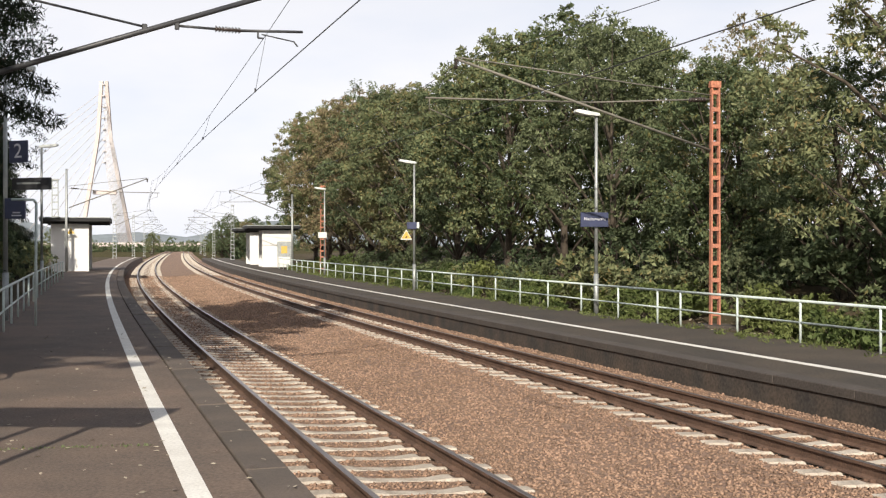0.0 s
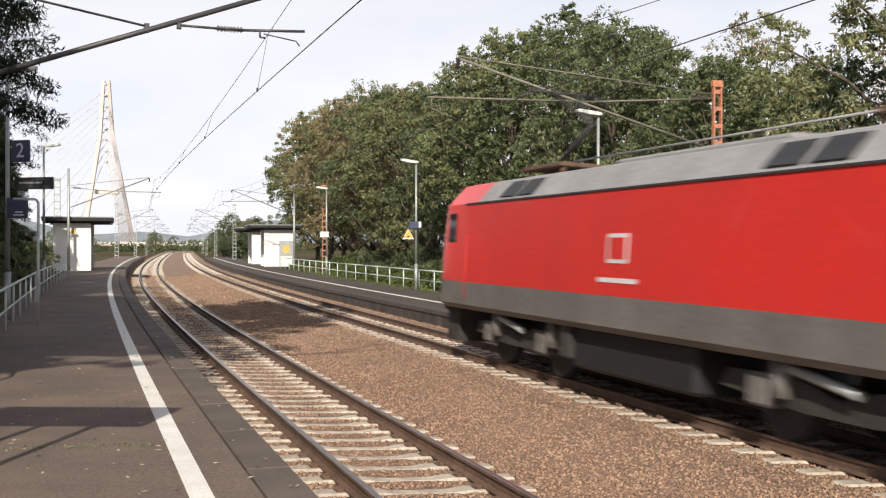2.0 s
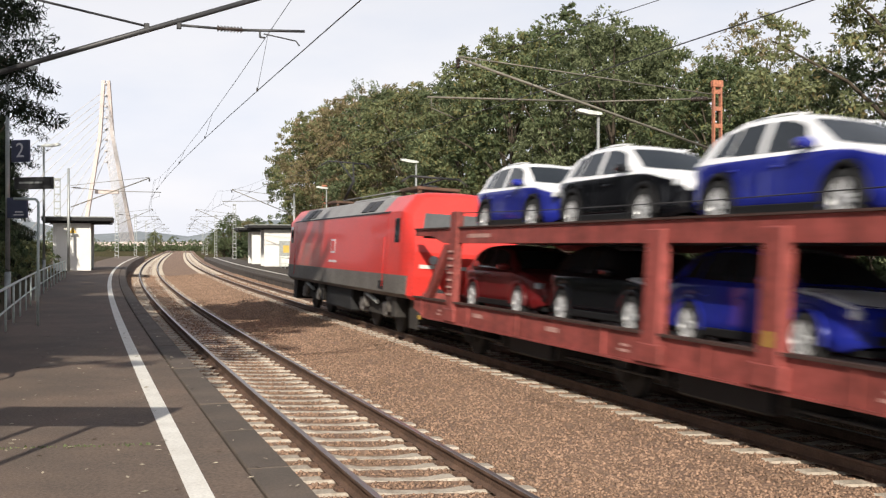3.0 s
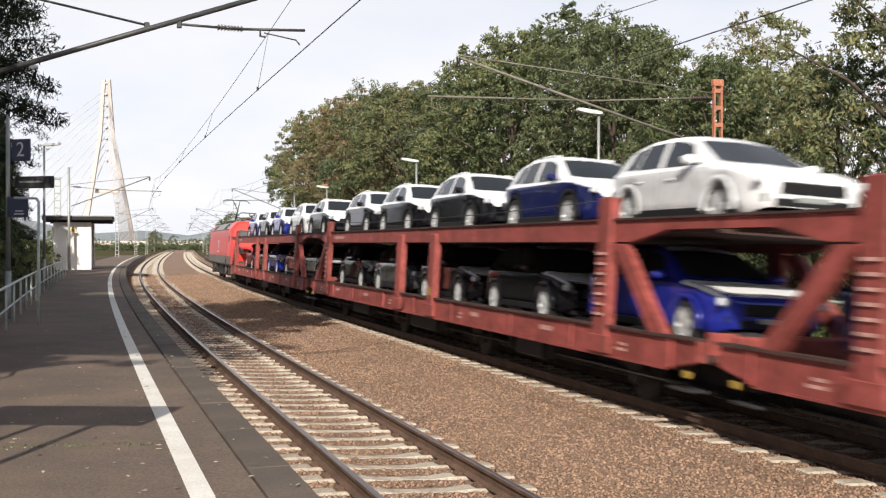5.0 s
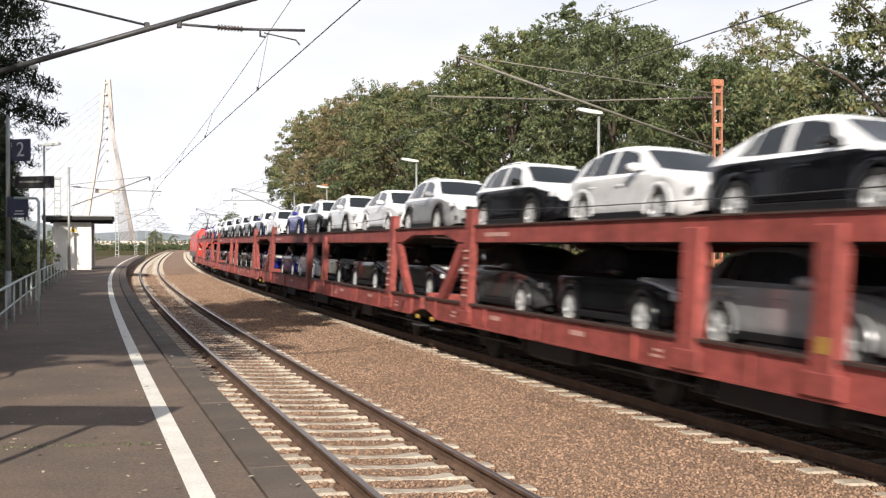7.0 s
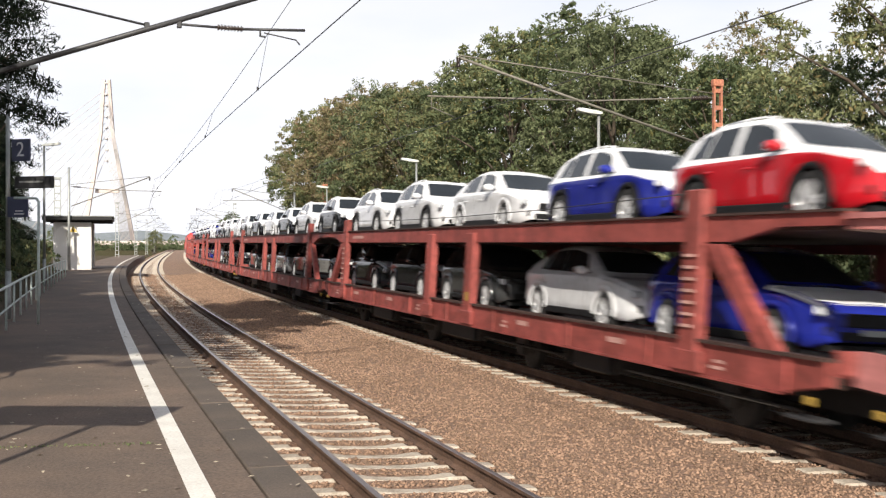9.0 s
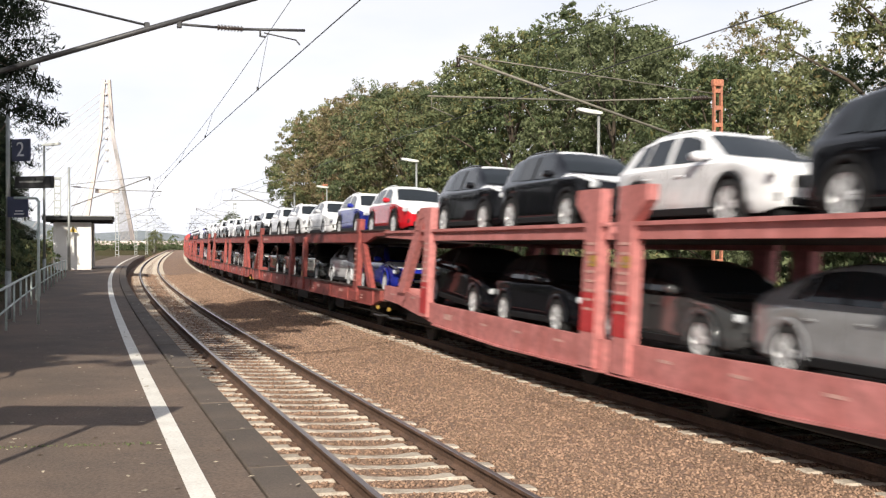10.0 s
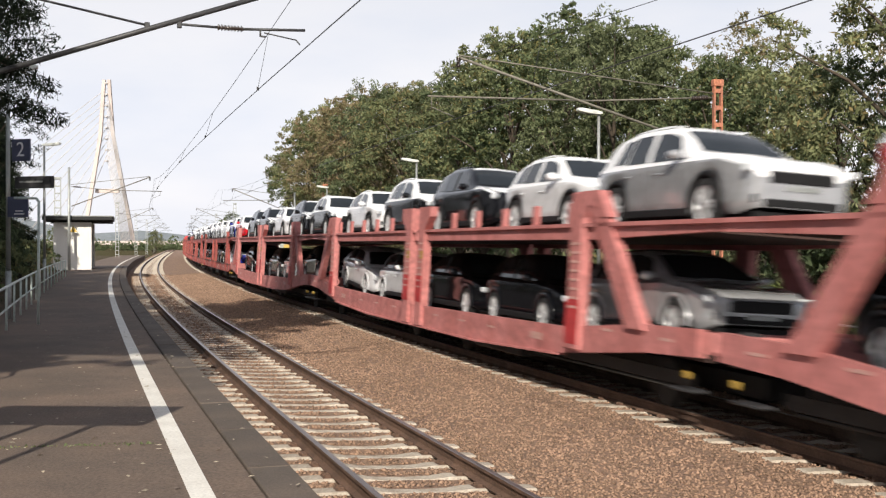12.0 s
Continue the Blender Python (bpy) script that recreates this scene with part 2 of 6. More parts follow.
# ---- mesh helpers ----
class Shape:
    """Collects boxes, tubes and lofts into one mesh."""

    def __init__(self):
        self.v, self.f, self.mi, self.smooth = [], [], [], []

    def add(self, verts, faces, mi=0, smooth=False):
        base = len(self.v)
        self.v += [tuple(p) for p in verts]
        for f in faces:
            self.f.append([base + i for i in f])
            self.mi.append(mi)
            self.smooth.append(smooth)
        return self

    def box(self, x0, x1, y0, y1, z0, z1, b=0.0, mi=0, m=None):
        b = min(b, 0.45 * min(x1 - x0, y1 - y0, z1 - z0))
        if b <= 0:
            vs = [(x, y, z) for x in (x0, x1) for y in (y0, y1) for z in (z0, z1)]
            fs = [(0, 1, 3, 2), (4, 6, 7, 5), (0, 4, 5, 1), (2, 3, 7, 6), (0, 2, 6, 4), (1, 5, 7, 3)]
        else:
            vs, idx = [], {}
            for ix, x in enumerate((x0, x1)):
                for iy, y in enumerate((y0, y1)):
                    for iz, z in enumerate((z0, z1)):
                        sx, sy, sz = (b, -b)[ix], (b, -b)[iy], (b, -b)[iz]
                        for ax, p in enumerate(((x, y + sy, z + sz), (x + sx, y, z + sz), (x + sx, y + sy, z))):
                            idx[ix, iy, iz, ax] = len(vs)
                            vs.append(p)
            fs = []
            for ax in range(3):
                o = [a for a in range(3) if a != ax]
                for side in (0, 1):
                    ring = []
                    for a, c in ((0, 0), (1, 0), (1, 1), (0, 1)):
                        k = [0, 0, 0]
                        k[ax], k[o[0]], k[o[1]] = side, a, c
                        ring.append(idx[k[0], k[1], k[2], ax])
                    flip = (side == 1) == (ax == 1)
                    fs.append(ring[::-1] if flip else ring)
            for ax in range(3):
                o = [a for a in range(3) if a != ax]
                for a in (0, 1):
                    for c in (0, 1):
                        k0, k1 = [0, 0, 0], [0, 0, 0]
                        k0[o[0]], k0[o[1]] = a, c
                        k1[o[0]], k1[o[1]], k1[ax] = a, c, 1
                        fs.append([idx[(*k0, o[0])], idx[(*k1, o[0])], idx[(*k1, o[1])], idx[(*k0, o[1])]])
            for ix in (0, 1):
                for iy in (0, 1):
                    for iz in (0, 1):
                        fs.append([idx[ix, iy, iz, a] for a in range(3)])
        if m is not None:
            vs = [m @ Vector(p) for p in vs]
        return self.add(vs, fs, mi)

    def tube(self, a, b, r, r2=None, n=10, mi=0, caps=True, smooth=True):
        a, b = Vector(a), Vector(b)
        r2 = r if r2 is None else r2
        d = (b - a).normalized()
        u = d.orthogonal().normalized()
        w = d.cross(u)
        vs = []
        for p, q in ((a, r), (b, r2)):
            vs += [p + q * (math.cos(k * math.tau / n) * u + math.sin(k * math.tau / n) * w) for k in range(n)]
        fs = [(k, (k + 1) % n, n + (k + 1) % n, n + k) for k in range(n)]
        self.add(vs, fs, mi, smooth)
        if caps:
            self.add(vs, [list(range(n))[::-1], list(range(n, 2 * n))], mi)
        return self

    def path(self, pts, r, n=8, mi=0):
        for a, b in zip(pts[:-1], pts[1:]):
            self.tube(a, b, r, n=n, mi=mi)
        return self

    def loft(self, rings, closed=False, caps=False, mi=0, smooth=True):
        n = len(rings[0])
        vs = [p for r in rings for p in r]
        fs = []
        for i in range(len(rings) - 1):
            for k in range(n if closed else n - 1):
                a, b = i * n + k, i * n + (k + 1) % n
                fs.append((a, b, b + n, a + n))
        if caps:
            fs += [list(range(n))[::-1], list(range(len(vs) - n, len(vs)))]
        return self.add(vs, fs, mi, smooth)

    def extrude(self, outline, y0, y1, mi=0, m=None):
        """A flat outline in (x, z), given thickness along y."""
        n = len(outline)
        vs = [(x, y0, z) for x, z in outline] + [(x, y1, z) for x, z in outline]
        if m is not None:
            vs = [m @ Vector(p) for p in vs]
        fs = [(k, (k + 1) % n, n + (k + 1) % n, n + k) for k in range(n)] + [list(range(n))[::-1], list(range(n, 2 * n))]
        return self.add(vs, fs, mi)

    def mesh(self, name, mats, fix=True):
        me = bpy.data.meshes.new(name)
        me.from_pydata(self.v, [], self.f)
        for m in (mats if isinstance(mats, (list, tuple)) else [mats]):
            me.materials.append(m)
        me.polygons.foreach_set("material_index", self.mi)
        me.polygons.foreach_set("use_smooth", self.smooth)
        if fix:
            bm = bmesh.new()
            bm.from_mesh(me)
            bmesh.ops.remove_doubles(bm, verts=bm.verts, dist=0.0004)
            bmesh.ops.recalc_face_normals(bm, faces=bm.faces)
            bm.to_mesh(me)
            bm.free()
        me.update()
        return me


def part(name, shape, mats, parent=None, label="", m=None, fix=True):
    ob = new(name, shape if isinstance(shape, bpy.types.Mesh) else shape.mesh(name, mats, fix))
    if m is not None:
        ob.matrix_basis = m
    if parent is not None:
        ob.parent = parent
    return tagged(ob, label)


def thing(name, label, category, m=None, group="", kind=""):
    ob = new(name)
    if m is not None:
        ob.matrix_basis = m
    return tagged(ob, label, category, group, kind)


def structure(name, shape, mats, label, category, fix=True):
    return tagged(part(name, shape, mats, fix=fix), label, category, kind="structure")


# ---- alignment: the curve of the right-hand track, by its curvature along the way ----
KNOTS = (-30, 0, 15, 30, 45, 60, 80, 110, 150, 220, 400)
CURVATURE = (0.00006, 0.00025, 0.00044, 0.00060, 0.00071, 0.00074, 0.00066, 0.00045, 0.00020, 0.00005, 0.0)
DS = 0.5
AS = np.arange(-300, 900, DS)
AK = np.interp(AS, KNOTS, CURVATURE)
AK[AS < -30] = 0.00002
AT = np.cumsum(AK) * DS
I0 = int(np.argmin(abs(AS)))
AT = AT - AT[I0] - 0.31318
AX, AY = np.cumsum(np.sin(AT)) * DS, np.cumsum(np.cos(AT)) * DS
AX, AY = AX - AX[I0] + 6.760, AY - AY[I0] + 8.0
SPACING = 5.475          # between the two tracks
CANT_R, CANT_L = 0.062, 0.046
Z_L, Z_R = 0.51, 0.318   # the platforms above the rails
G = 0.7525


def heading(s):
    return float(np.interp(s, AS, AT))


def spot(s, o, z=0.0):
    """A place s along the right-hand track, o to its right, z above its rails."""
    t = heading(s)
    return Vector((float(np.interp(s, AS, AX)) + o * math.cos(t), float(np.interp(s, AS, AY)) - o * math.sin(t), z))


def stand(s, o, z=0.0, turn=0.0):
    """A pose there with x along the track."""
    return Matrix.Translation(spot(s, o, z)) @ Matrix.Rotation(math.pi / 2 - heading(s) + turn, 4, "Z")


def sweep(shape, profile, s0, s1, ds=2.0, closed=False, mi=0, smooth=False, caps=False):
    ss = list(np.arange(s0, s1, ds)) + [s1]
    return shape.loft([[spot(s, o, z) for o, z in profile] for s in ss], closed, caps, mi, smooth)

# ---- ground, ballast and platforms ----
ground = Shape()
ground.add([(-4000, -4000, -0.8), (4000, -4000, -0.8), (4000, 4000, -0.8), (-4000, 4000, -0.8)], [(0, 1, 2, 3)])
structure("ground", ground, M["field"], "flat green and brown land out to the horizon", "ground")


def bed_height(o):
    left = 0.012 - CANT_L * (o + SPACING)
    right = -CANT_R * o
    if o < -SPACING + 1.45:
        return left - 0.208
    if o > 1.0:
        return right - 0.208 + 0.13 * min(1.0, (o - 1.0) / 0.65)
    if o > -1.45:
        return right - 0.208
    f = (o + SPACING - 1.45) / (SPACING - 2.9)
    a, b = 0.012 - CANT_L * 1.45 - 0.208, CANT_R * 1.45 - 0.208
    return a + (b - a) * f - 0.05 * math.sin(math.pi * f)


bed = Shape()
offs = [-SPACING - 1.9, -SPACING - 1.4, -SPACING - 0.7, -SPACING, -SPACING + 0.7, -SPACING + 1.45, -SPACING / 2 - 0.6, -SPACING / 2, -SPACING / 2 + 0.6, -1.45, -0.7, 0, 0.7, 1.0, 1.3, 1.65, 1.95]
sweep(bed, [(-SPACING - 2.0, -0.85)] + [(o, bed_height(o)) for o in offs] + [(2.0, -0.85)], -60, 420, 3.0)
ballast_bed = structure("ballast_bed", bed, M["ballast"], "brown-grey crushed stone ballast under both tracks", "ballast", fix=False)

left_platform = Shape()
EL = -SPACING - 1.70
sweep(left_platform, [(EL - 0.005, -0.8), (EL + 0.0, -0.7), (EL - 0.0, 0.40), (EL - 0.39, 0.41), (EL - 0.395, Z_L), (EL - 2.0, Z_L + 0.012), (-10.95, Z_L + 0.03), (-11.05, -0.8)], -40, 172, 2.0)
structure("platform_left", left_platform, M["asphalt"], "worn grey asphalt platform with leaf litter", "platform", fix=False)
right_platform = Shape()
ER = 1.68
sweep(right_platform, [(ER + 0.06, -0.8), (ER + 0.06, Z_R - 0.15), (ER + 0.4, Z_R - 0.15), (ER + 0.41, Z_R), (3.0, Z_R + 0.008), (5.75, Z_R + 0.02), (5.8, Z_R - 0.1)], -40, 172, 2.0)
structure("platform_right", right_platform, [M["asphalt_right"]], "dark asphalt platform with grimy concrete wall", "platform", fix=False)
right_wall = Shape()
sweep(right_wall, [(ER + 0.03, -0.8), (ER + 0.03, Z_R - 0.15), (ER + 0.10, Z_R - 0.15)], -40, 172, 2.0)
structure("platform_wall", right_wall, M["wall_dirty"], "dark weathered concrete face below the platform edge", "wall", fix=False)
for name, o, z, w in (("line_left", -SPACING - 2.54, Z_L + 0.002, 0.09), ("line_right", 3.16, Z_R + 0.009, 0.10)):
    sh = Shape()
    sweep(sh, [(o - w, z - 0.002), (o - w, z + 0.006), (o + w, z + 0.006), (o + w, z - 0.002)], -40, 172, 1.0)
    structure(name, sh, M["line"], "white painted safety line along the platform", "line", fix=False)

bank = Shape()
sweep(bank, [(5.8, Z_R - 0.12), (6.6, 0.14), (8.0, 0.10), (11, 0.35), (16, 0.9), (30, 1.4), (60, 1.5), (70, -0.8)], -50, 175, 4.0)
structure("embankment_right", bank, M["earth"], "brown leaf-strewn earth bank behind the railing", "bank", fix=False)
bank = Shape()
sweep(bank, [(-11.05, 0.42), (-12.5, 0.45), (-16, 0.5), (-40, 0.3), (-50, -0.8)], -50, 175, 4.0)
structure("embankment_left", bank, M["earth"], "weedy earth bank beside the platform", "bank", fix=False)


# ---- tracks ----
def rail_profile(o, z, cant):
    pts = [(-0.075, -0.172), (-0.075, -0.160), (-0.012, -0.135), (-0.010, -0.052), (-0.036, -0.040), (-0.036, -0.006), (-0.028, 0.0),
           (0.028, 0.0), (0.036, -0.006), (0.036, -0.040), (0.010, -0.052), (0.012, -0.135), (0.075, -0.160), (0.075, -0.172)]
    return [(o + a, z + b - cant * a) for a, b in pts]


def sleeper_mesh(name):
    """A pre-stressed sleeper: high seats, a lower waist, tapered flanks."""
    rings = []
    for y, top, half in ((-1.3, -0.225, 0.115), (-1.27, -0.185, 0.125), (-0.95, -0.176, 0.135), (-0.5, -0.176, 0.135), (-0.3, -0.200, 0.112), (0, -0.206, 0.108),
                         (0.3, -0.200, 0.112), (0.5, -0.176, 0.135), (0.95, -0.176, 0.135), (1.27, -0.185, 0.125), (1.3, -0.225, 0.115)):
        rings.append([(-half - 0.02, y, -0.36), (-half, y, top - 0.025), (-half + 0.02, y, top), (half - 0.02, y, top), (half, y, top - 0.025), (half + 0.02, y, -0.36)])
    sh = Shape().loft(rings, caps=True, smooth=False)
    return sh.mesh(name, M["sleeper"])


def fastening(sh, y):
    for x in (-0.05, 0.05):
        for side in (-1, 1):
            sh.box(x - 0.02, x + 0.02, y + side * 0.115 - 0.035, y + side * 0.115 + 0.035, -0.178, -0.135, 0.008)
    sh.box(-0.08, 0.08, y - 0.17, y + 0.17, -0.182, -0.168, 0.003)


clip_shape = Shape()
for yy in (-G, G):
    fastening(clip_shape, yy)
CLIPS = clip_shape.mesh("rail_fastening", M["rail_side"])
SLEEPER = sleeper_mesh("sleeper")
for name, off, zoff, cant, near_end in (("track_left", -SPACING, 0.012, CANT_L, 90.0), ("track_right", 0.0, 0.0, CANT_R, 95.0)):
    track = thing(name, "railway track with rusty rails on pale concrete sleepers", "track", kind="structure")
    for side in (-1, 1):
        o, z = off + side * G, zoff - side * G * cant
        sh = Shape()
        prof = rail_profile(o, z, cant)
        sweep(sh, prof[:6] , -60, 420, 1.0, smooth=False)
        sweep(sh, prof[8:], -60, 420, 1.0, smooth=False)
        sweep(sh, prof[5:9], -60, 420, 1.0, mi=1, smooth=False)
        part("rail", sh, [M["rail_side"], M["rail_top"]], track, fix=False)
    far, far_clips = Shape(), Shape()
    s, k = -6.0 - 0.655 * 60, 0
    while s < 330:
        m = Matrix.Translation(spot(s, off, zoff)) @ Matrix.Rotation(math.pi / 2 - heading(s), 4, "Z") @ Matrix.Rotation(cant, 4, "X") @ pose(0, 0, 0, 0, 0, random.uniform(-0.5, 0.5))
        if -6 <= s < near_end:
            so = part("sleeper", SLEEPER, None, track, m=m)
            if s < 45:
                part("fastening", CLIPS, None, so)
        else:
            far.add([m @ v.co for v in SLEEPER.vertices], [list(p.vertices) for p in SLEEPER.polygons])
        s += 0.655
        k += 1
    ob = part("sleepers_far", far, M["sleeper"], track, fix=False)
    tagged(ob, kind="stuff")


# ---- railings, lamps, signs ----
def railing(label, o, z, posts, height, group):
    r = thing("railing", label, "railing", group=group)
    for i, s in enumerate(posts):
        p0 = spot(s, o, z)
        part("post", Shape().tube((0, 0, -0.05), (0, 0, height), 0.028, n=8), M["rail_paint"], r, m=Matrix.Translation(p0))
    for zz, rad in ((height, 0.030), (height * 0.5, 0.022)):
        pts = [spot(s, o, z + zz) for s in posts]
        part("handrail" if zz == height else "mid_rail", Shape().path(pts, rad), M["rail_paint"], r)
    return r


railing("pale grey-green painted steel railing along the platform", 5.52, Z_R,
        [-6, -3.5, -1, 1.5, 4, 6.5, 9.5, 12.2, 14.7, 17.1, 19.7, 20.9, 23.2, 25.7, 28.3, 30.8, 33.3, 35.9, 38.7, 41.5] + [44.0 + 2.8 * k for k in range(18)], 0.90, "platform railings")
railing("pale grey-green painted steel railing along the platform", -10.42, Z_L, [10, 12.6, 15.2, 17.6, 20.2, 22.9, 25.5, 28.2, 30.8, 33.6, 36.3, 39.2, 42.2, 45.2, 48.2, 51.2, 54.2, 57.2, 60.2], 0.95, "platform railings")


def street_lamp(s, o, z, height, side):
    """side: +1 if the head reaches towards the tracks to the left of the mast, -1 to its right."""
    t = thing("platform_lamp", "grey steel platform lamp with flat white head", "lamp", stand(s, o, z), group="platform lamps")
    part("pole", Shape().tube((0, 0, -0.1), (0, 0, 1.2), 0.075, n=14).tube((0, 0, 1.2), (0, 0, height - 0.05), 0.058, 0.045, n=14), M["galv"], t)
    head = Shape()
    rings = []
    for y, w, zt, zb in ((-0.10, 0.08, 0.03, -0.03), (0.0, 0.13, 0.05, -0.05), (0.35, 0.16, 0.10, -0.03), (0.62, 0.15, 0.13, 0.02), (0.70, 0.10, 0.12, 0.05)):
        rings.append([(-w, y * side, height + zb), (-w, y * side, height + zt - 0.03), (-w * 0.7, y * side, height + zt), (w * 0.7, y * side, height + zt), (w, y * side, height + zt - 0.03), (w, y * side, height + zb)])
    head.loft(rings, closed=True, caps=True, smooth=False)
    part("head", head, M["white_paint"], t, "flat white lamp head")
    return t


street_lamp(25.5, 5.92, Z_R, 6.0, 1)
street_lamp(43.5, 5.25, Z_R, 5.78, 1)
street_lamp(71.0, 6.10, Z_R, 5.9, 1)
street_lamp(24.0, -10.62, Z_L, 6.15, -1)
street_lamp(46.3, -10.75, Z_L, 6.15, -1)


def text_mesh(word, size, mat, name, parent, m):
    cu = bpy.data.curves.new(name, "FONT")
    cu.body, cu.size, cu.extrude, cu.align_x, cu.align_y = word, size, 0.003, "CENTER", "CENTER"
    tmp = bpy.data.objects.new("tmp", cu)
    scene.collection.objects.link(tmp)
    me = bpy.data.meshes.new_from_object(tmp.evaluated_get(bpy.context.evaluated_depsgraph_get()))
    bpy.data.objects.remove(tmp)
    me.materials.clear()
    me.materials.append(mat)
    return part(name, me, None, parent, m=m)


def facing(s, o, z, turn=0.0):
    """A pose whose x runs to the viewer's right along a board, y away from the viewer, z up."""
    return Matrix.Translation(spot(s, o, z)) @ Matrix.Rotation(turn, 4, "Z")


def board(name, label, m, w, h, mat, d=0.06):
    t = thing(name, label, "sign", m)
    part("panel", Shape().box(-w / 2, w / 2, 0, d, -h / 2, h / 2, 0.012), mat, t)
    return t


FRONT = pose(0, -0.004, 0, 90, 0, 0)
name_sign = board("station_sign", "dark blue station name board on the lamp post", facing(25.5, 5.9, 3.15, 0.30) @ pose(-0.08, -0.12, 0), 0.90, 0.44, M["sign_blue"])
text_mesh("Niederwartha", 0.128, M["sign_white"], "lettering", name_sign, FRONT @ pose(0, 0.02, 0))
two = board("platform_number_sign", "dark blue platform number sign on the lamp post", facing(24.0, -10.62, 4.66, -0.30) @ pose(0.44, -0.1, 0), 0.52, 0.54, M["sign_blue"])
text_mesh("2", 0.50, M["sign_white"], "numeral", two, FRONT)
info = board("name_board", "dark blue board with small unreadable white lines", facing(24.0, -10.62, 3.28, -0.30) @ pose(0.34, -0.1, 0), 0.58, 0.50, M["sign_blue"])
for zz, w in ((-0.10, 0.22), (-0.17, 0.30)):
    part("text_bar", Shape().box(-w / 2 + 0.06, w / 2 + 0.06, -0.004, 0.0, zz - 0.016, zz + 0.016), M["sign_white"], info)


frame_sign = thing("sign_frame", "pale bent steel tube frame beside the railing", "sign frame", Matrix.Translation(Vector((-9.33, 26.0, Z_L))))
part("upright", Shape().tube((0, 0, -0.05), (0.02, 0, 2.84), 0.032, n=10), M["rail_paint"], frame_sign)
part("top_bar", Shape().path([(0.02, 0, 2.84), (-0.04, 0, 2.92), (-0.55, 0, 2.93)], 0.030, n=10), M["rail_paint"], frame_sign)


def warning_sign(m, size=0.5):
    t = thing("warning_sign", "yellow triangular warning sign with black edge", "sign", m, group="warning signs")
    h = size * 0.866
    part("plate", Shape().extrude([(-size / 2, 0), (size / 2, 0), (0, h)], 0, 0.02), M["white_paint"], t)
    part("yellow_field", Shape().extrude([(-size * 0.42, 0.045 * size / 0.5), (size * 0.42, 0.045 * size / 0.5), (0, h * 0.90)], -0.006, -0.001), M["sign_yellow"], t)
    part("symbol", Shape().extrude([(-0.03, 0.30 * h), (0.06, 0.36 * h), (0.04, 0.22 * h), (-0.05, 0.16 * h)], -0.012, -0.007), M["black"], t)
    return t


warning_sign(facing(43.5, 5.2, 2.62, 0.2) @ pose(-0.33, -0.1, 0), 0.54)
small_box = thing("lamp_box", "small grey loudspeaker box on the lamp post", "box", facing(43.5, 5.2, 3.25, 0.2) @ pose(-0.06, -0.16, 0))
part("housing", Shape().box(-0.22, 0.22, 0, 0.25, -0.16, 0.16, 0.03), M["sign_blue"], small_box)
part("cover", Shape().box(0.20, 0.32, -0.01, 0.2, -0.12, 0.16, 0.02), M["white_paint"], small_box)
small_box = thing("lamp_box", "small pale loudspeaker box on the lamp post", "box", facing(71.0, 6.1, 3.05, 0.2) @ pose(-0.1, -0.16, 0))
part("housing", Shape().box(-0.35, 0.25, 0, 0.25, -0.2, 0.2, 0.03), M["white_paint"], small_box)
board_far = board("departure_board", "dark narrow departure board hung on the lamp post", facing(46.3, -10.7, 5.05, -0.3) @ pose(-0.55, -0.12, 0), 1.9, 0.52, M["dark_steel"], 0.2)
part("text_bar", Shape().box(-0.7, 0.5, -0.004, 0, -0.02, 0.06), M["galv"], board_far)


# ---- shelters ----
def shelter(name, m, length, depth, height, label, left_side):
    """x along the track, y to the left of the track; open towards the rails."""
    t = thing(name, label, "shelter", m, group="platform shelters")
    back = depth if left_side else -depth
    d = 1 if left_side else -1
    y0, y1 = sorted((back - d * 0.18, back))
    part("back_wall", Shape().box(0, length, y0, y1, 0, height, 0.01), M["plaster"], t)
    a, b = sorted((0.0, back - d * 0.182))
    part("side_wall", Shape().box(0, 0.18, a, b, 0, height, 0.01), M["plaster"], t)
    part("side_wall", Shape().box(length - 0.18, length, a, b, 0, height, 0.01), M["plaster"], t)
    ra, rb = sorted((-d * 1.45, back + d * 0.7))
    roof = Shape().box(-0.8, length + 0.8, ra, rb, height + 0.14, height + 0.42, 0.03)
    part("roof", roof, M["black"], t, "dark flat roof with deep edge")
    part("roof_edge", Shape().box(-0.83, length + 0.83, ra - 0.03, rb + 0.03, height + 0.39, height + 0.46, 0.01), M["galv"], t, "pale metal roof edge")
    part("bench", Shape().box(0.6, length - 0.6, *sorted((back - d * 0.65, back - d * 0.22)), 0.42, 0.48, 0.01), M["dark_steel"], t)
    for x in (0.3, length - 0.3):
        part("roof_beam", Shape().box(x - 0.06, x + 0.06, ra + 0.1, rb - 0.1, height, height + 0.14), M["dark_steel"], t)
    return t


shelter("shelter", stand(77.5, -9.55, Z_L), 6.5, 2.55, 3.35, "white plastered platform shelter with dark flat roof", True)
warning_sign(facing(77.2, -10.75, 3.1, 0.28) @ pose(0, -0.05, 0), 0.62)
shelter("shelter", stand(98.5, 4.75, Z_R), 3.4, 2.7, 3.4, "white plastered platform shelter with dark flat roof", False)
shelter("shelter", stand(112, 4.75, Z_R), 5.0, 1.6, 3.35, "white plastered platform shelter with dark flat roof", False)
case = thing("notice_case", "yellow timetable case on grey legs beside the shelter", "notice case", facing(95.0, 6.35, Z_R, 0.2))
for x in (-0.55, 0.55):
    part("leg", Shape().box(x - 0.04, x + 0.04, 0, 0.08, 0, 2.3, 0.01), M["galv"], case)
part("frame", Shape().box(-0.6, 0.6, -0.02, 0.1, 1.0, 2.35, 0.02), M["galv"], case)
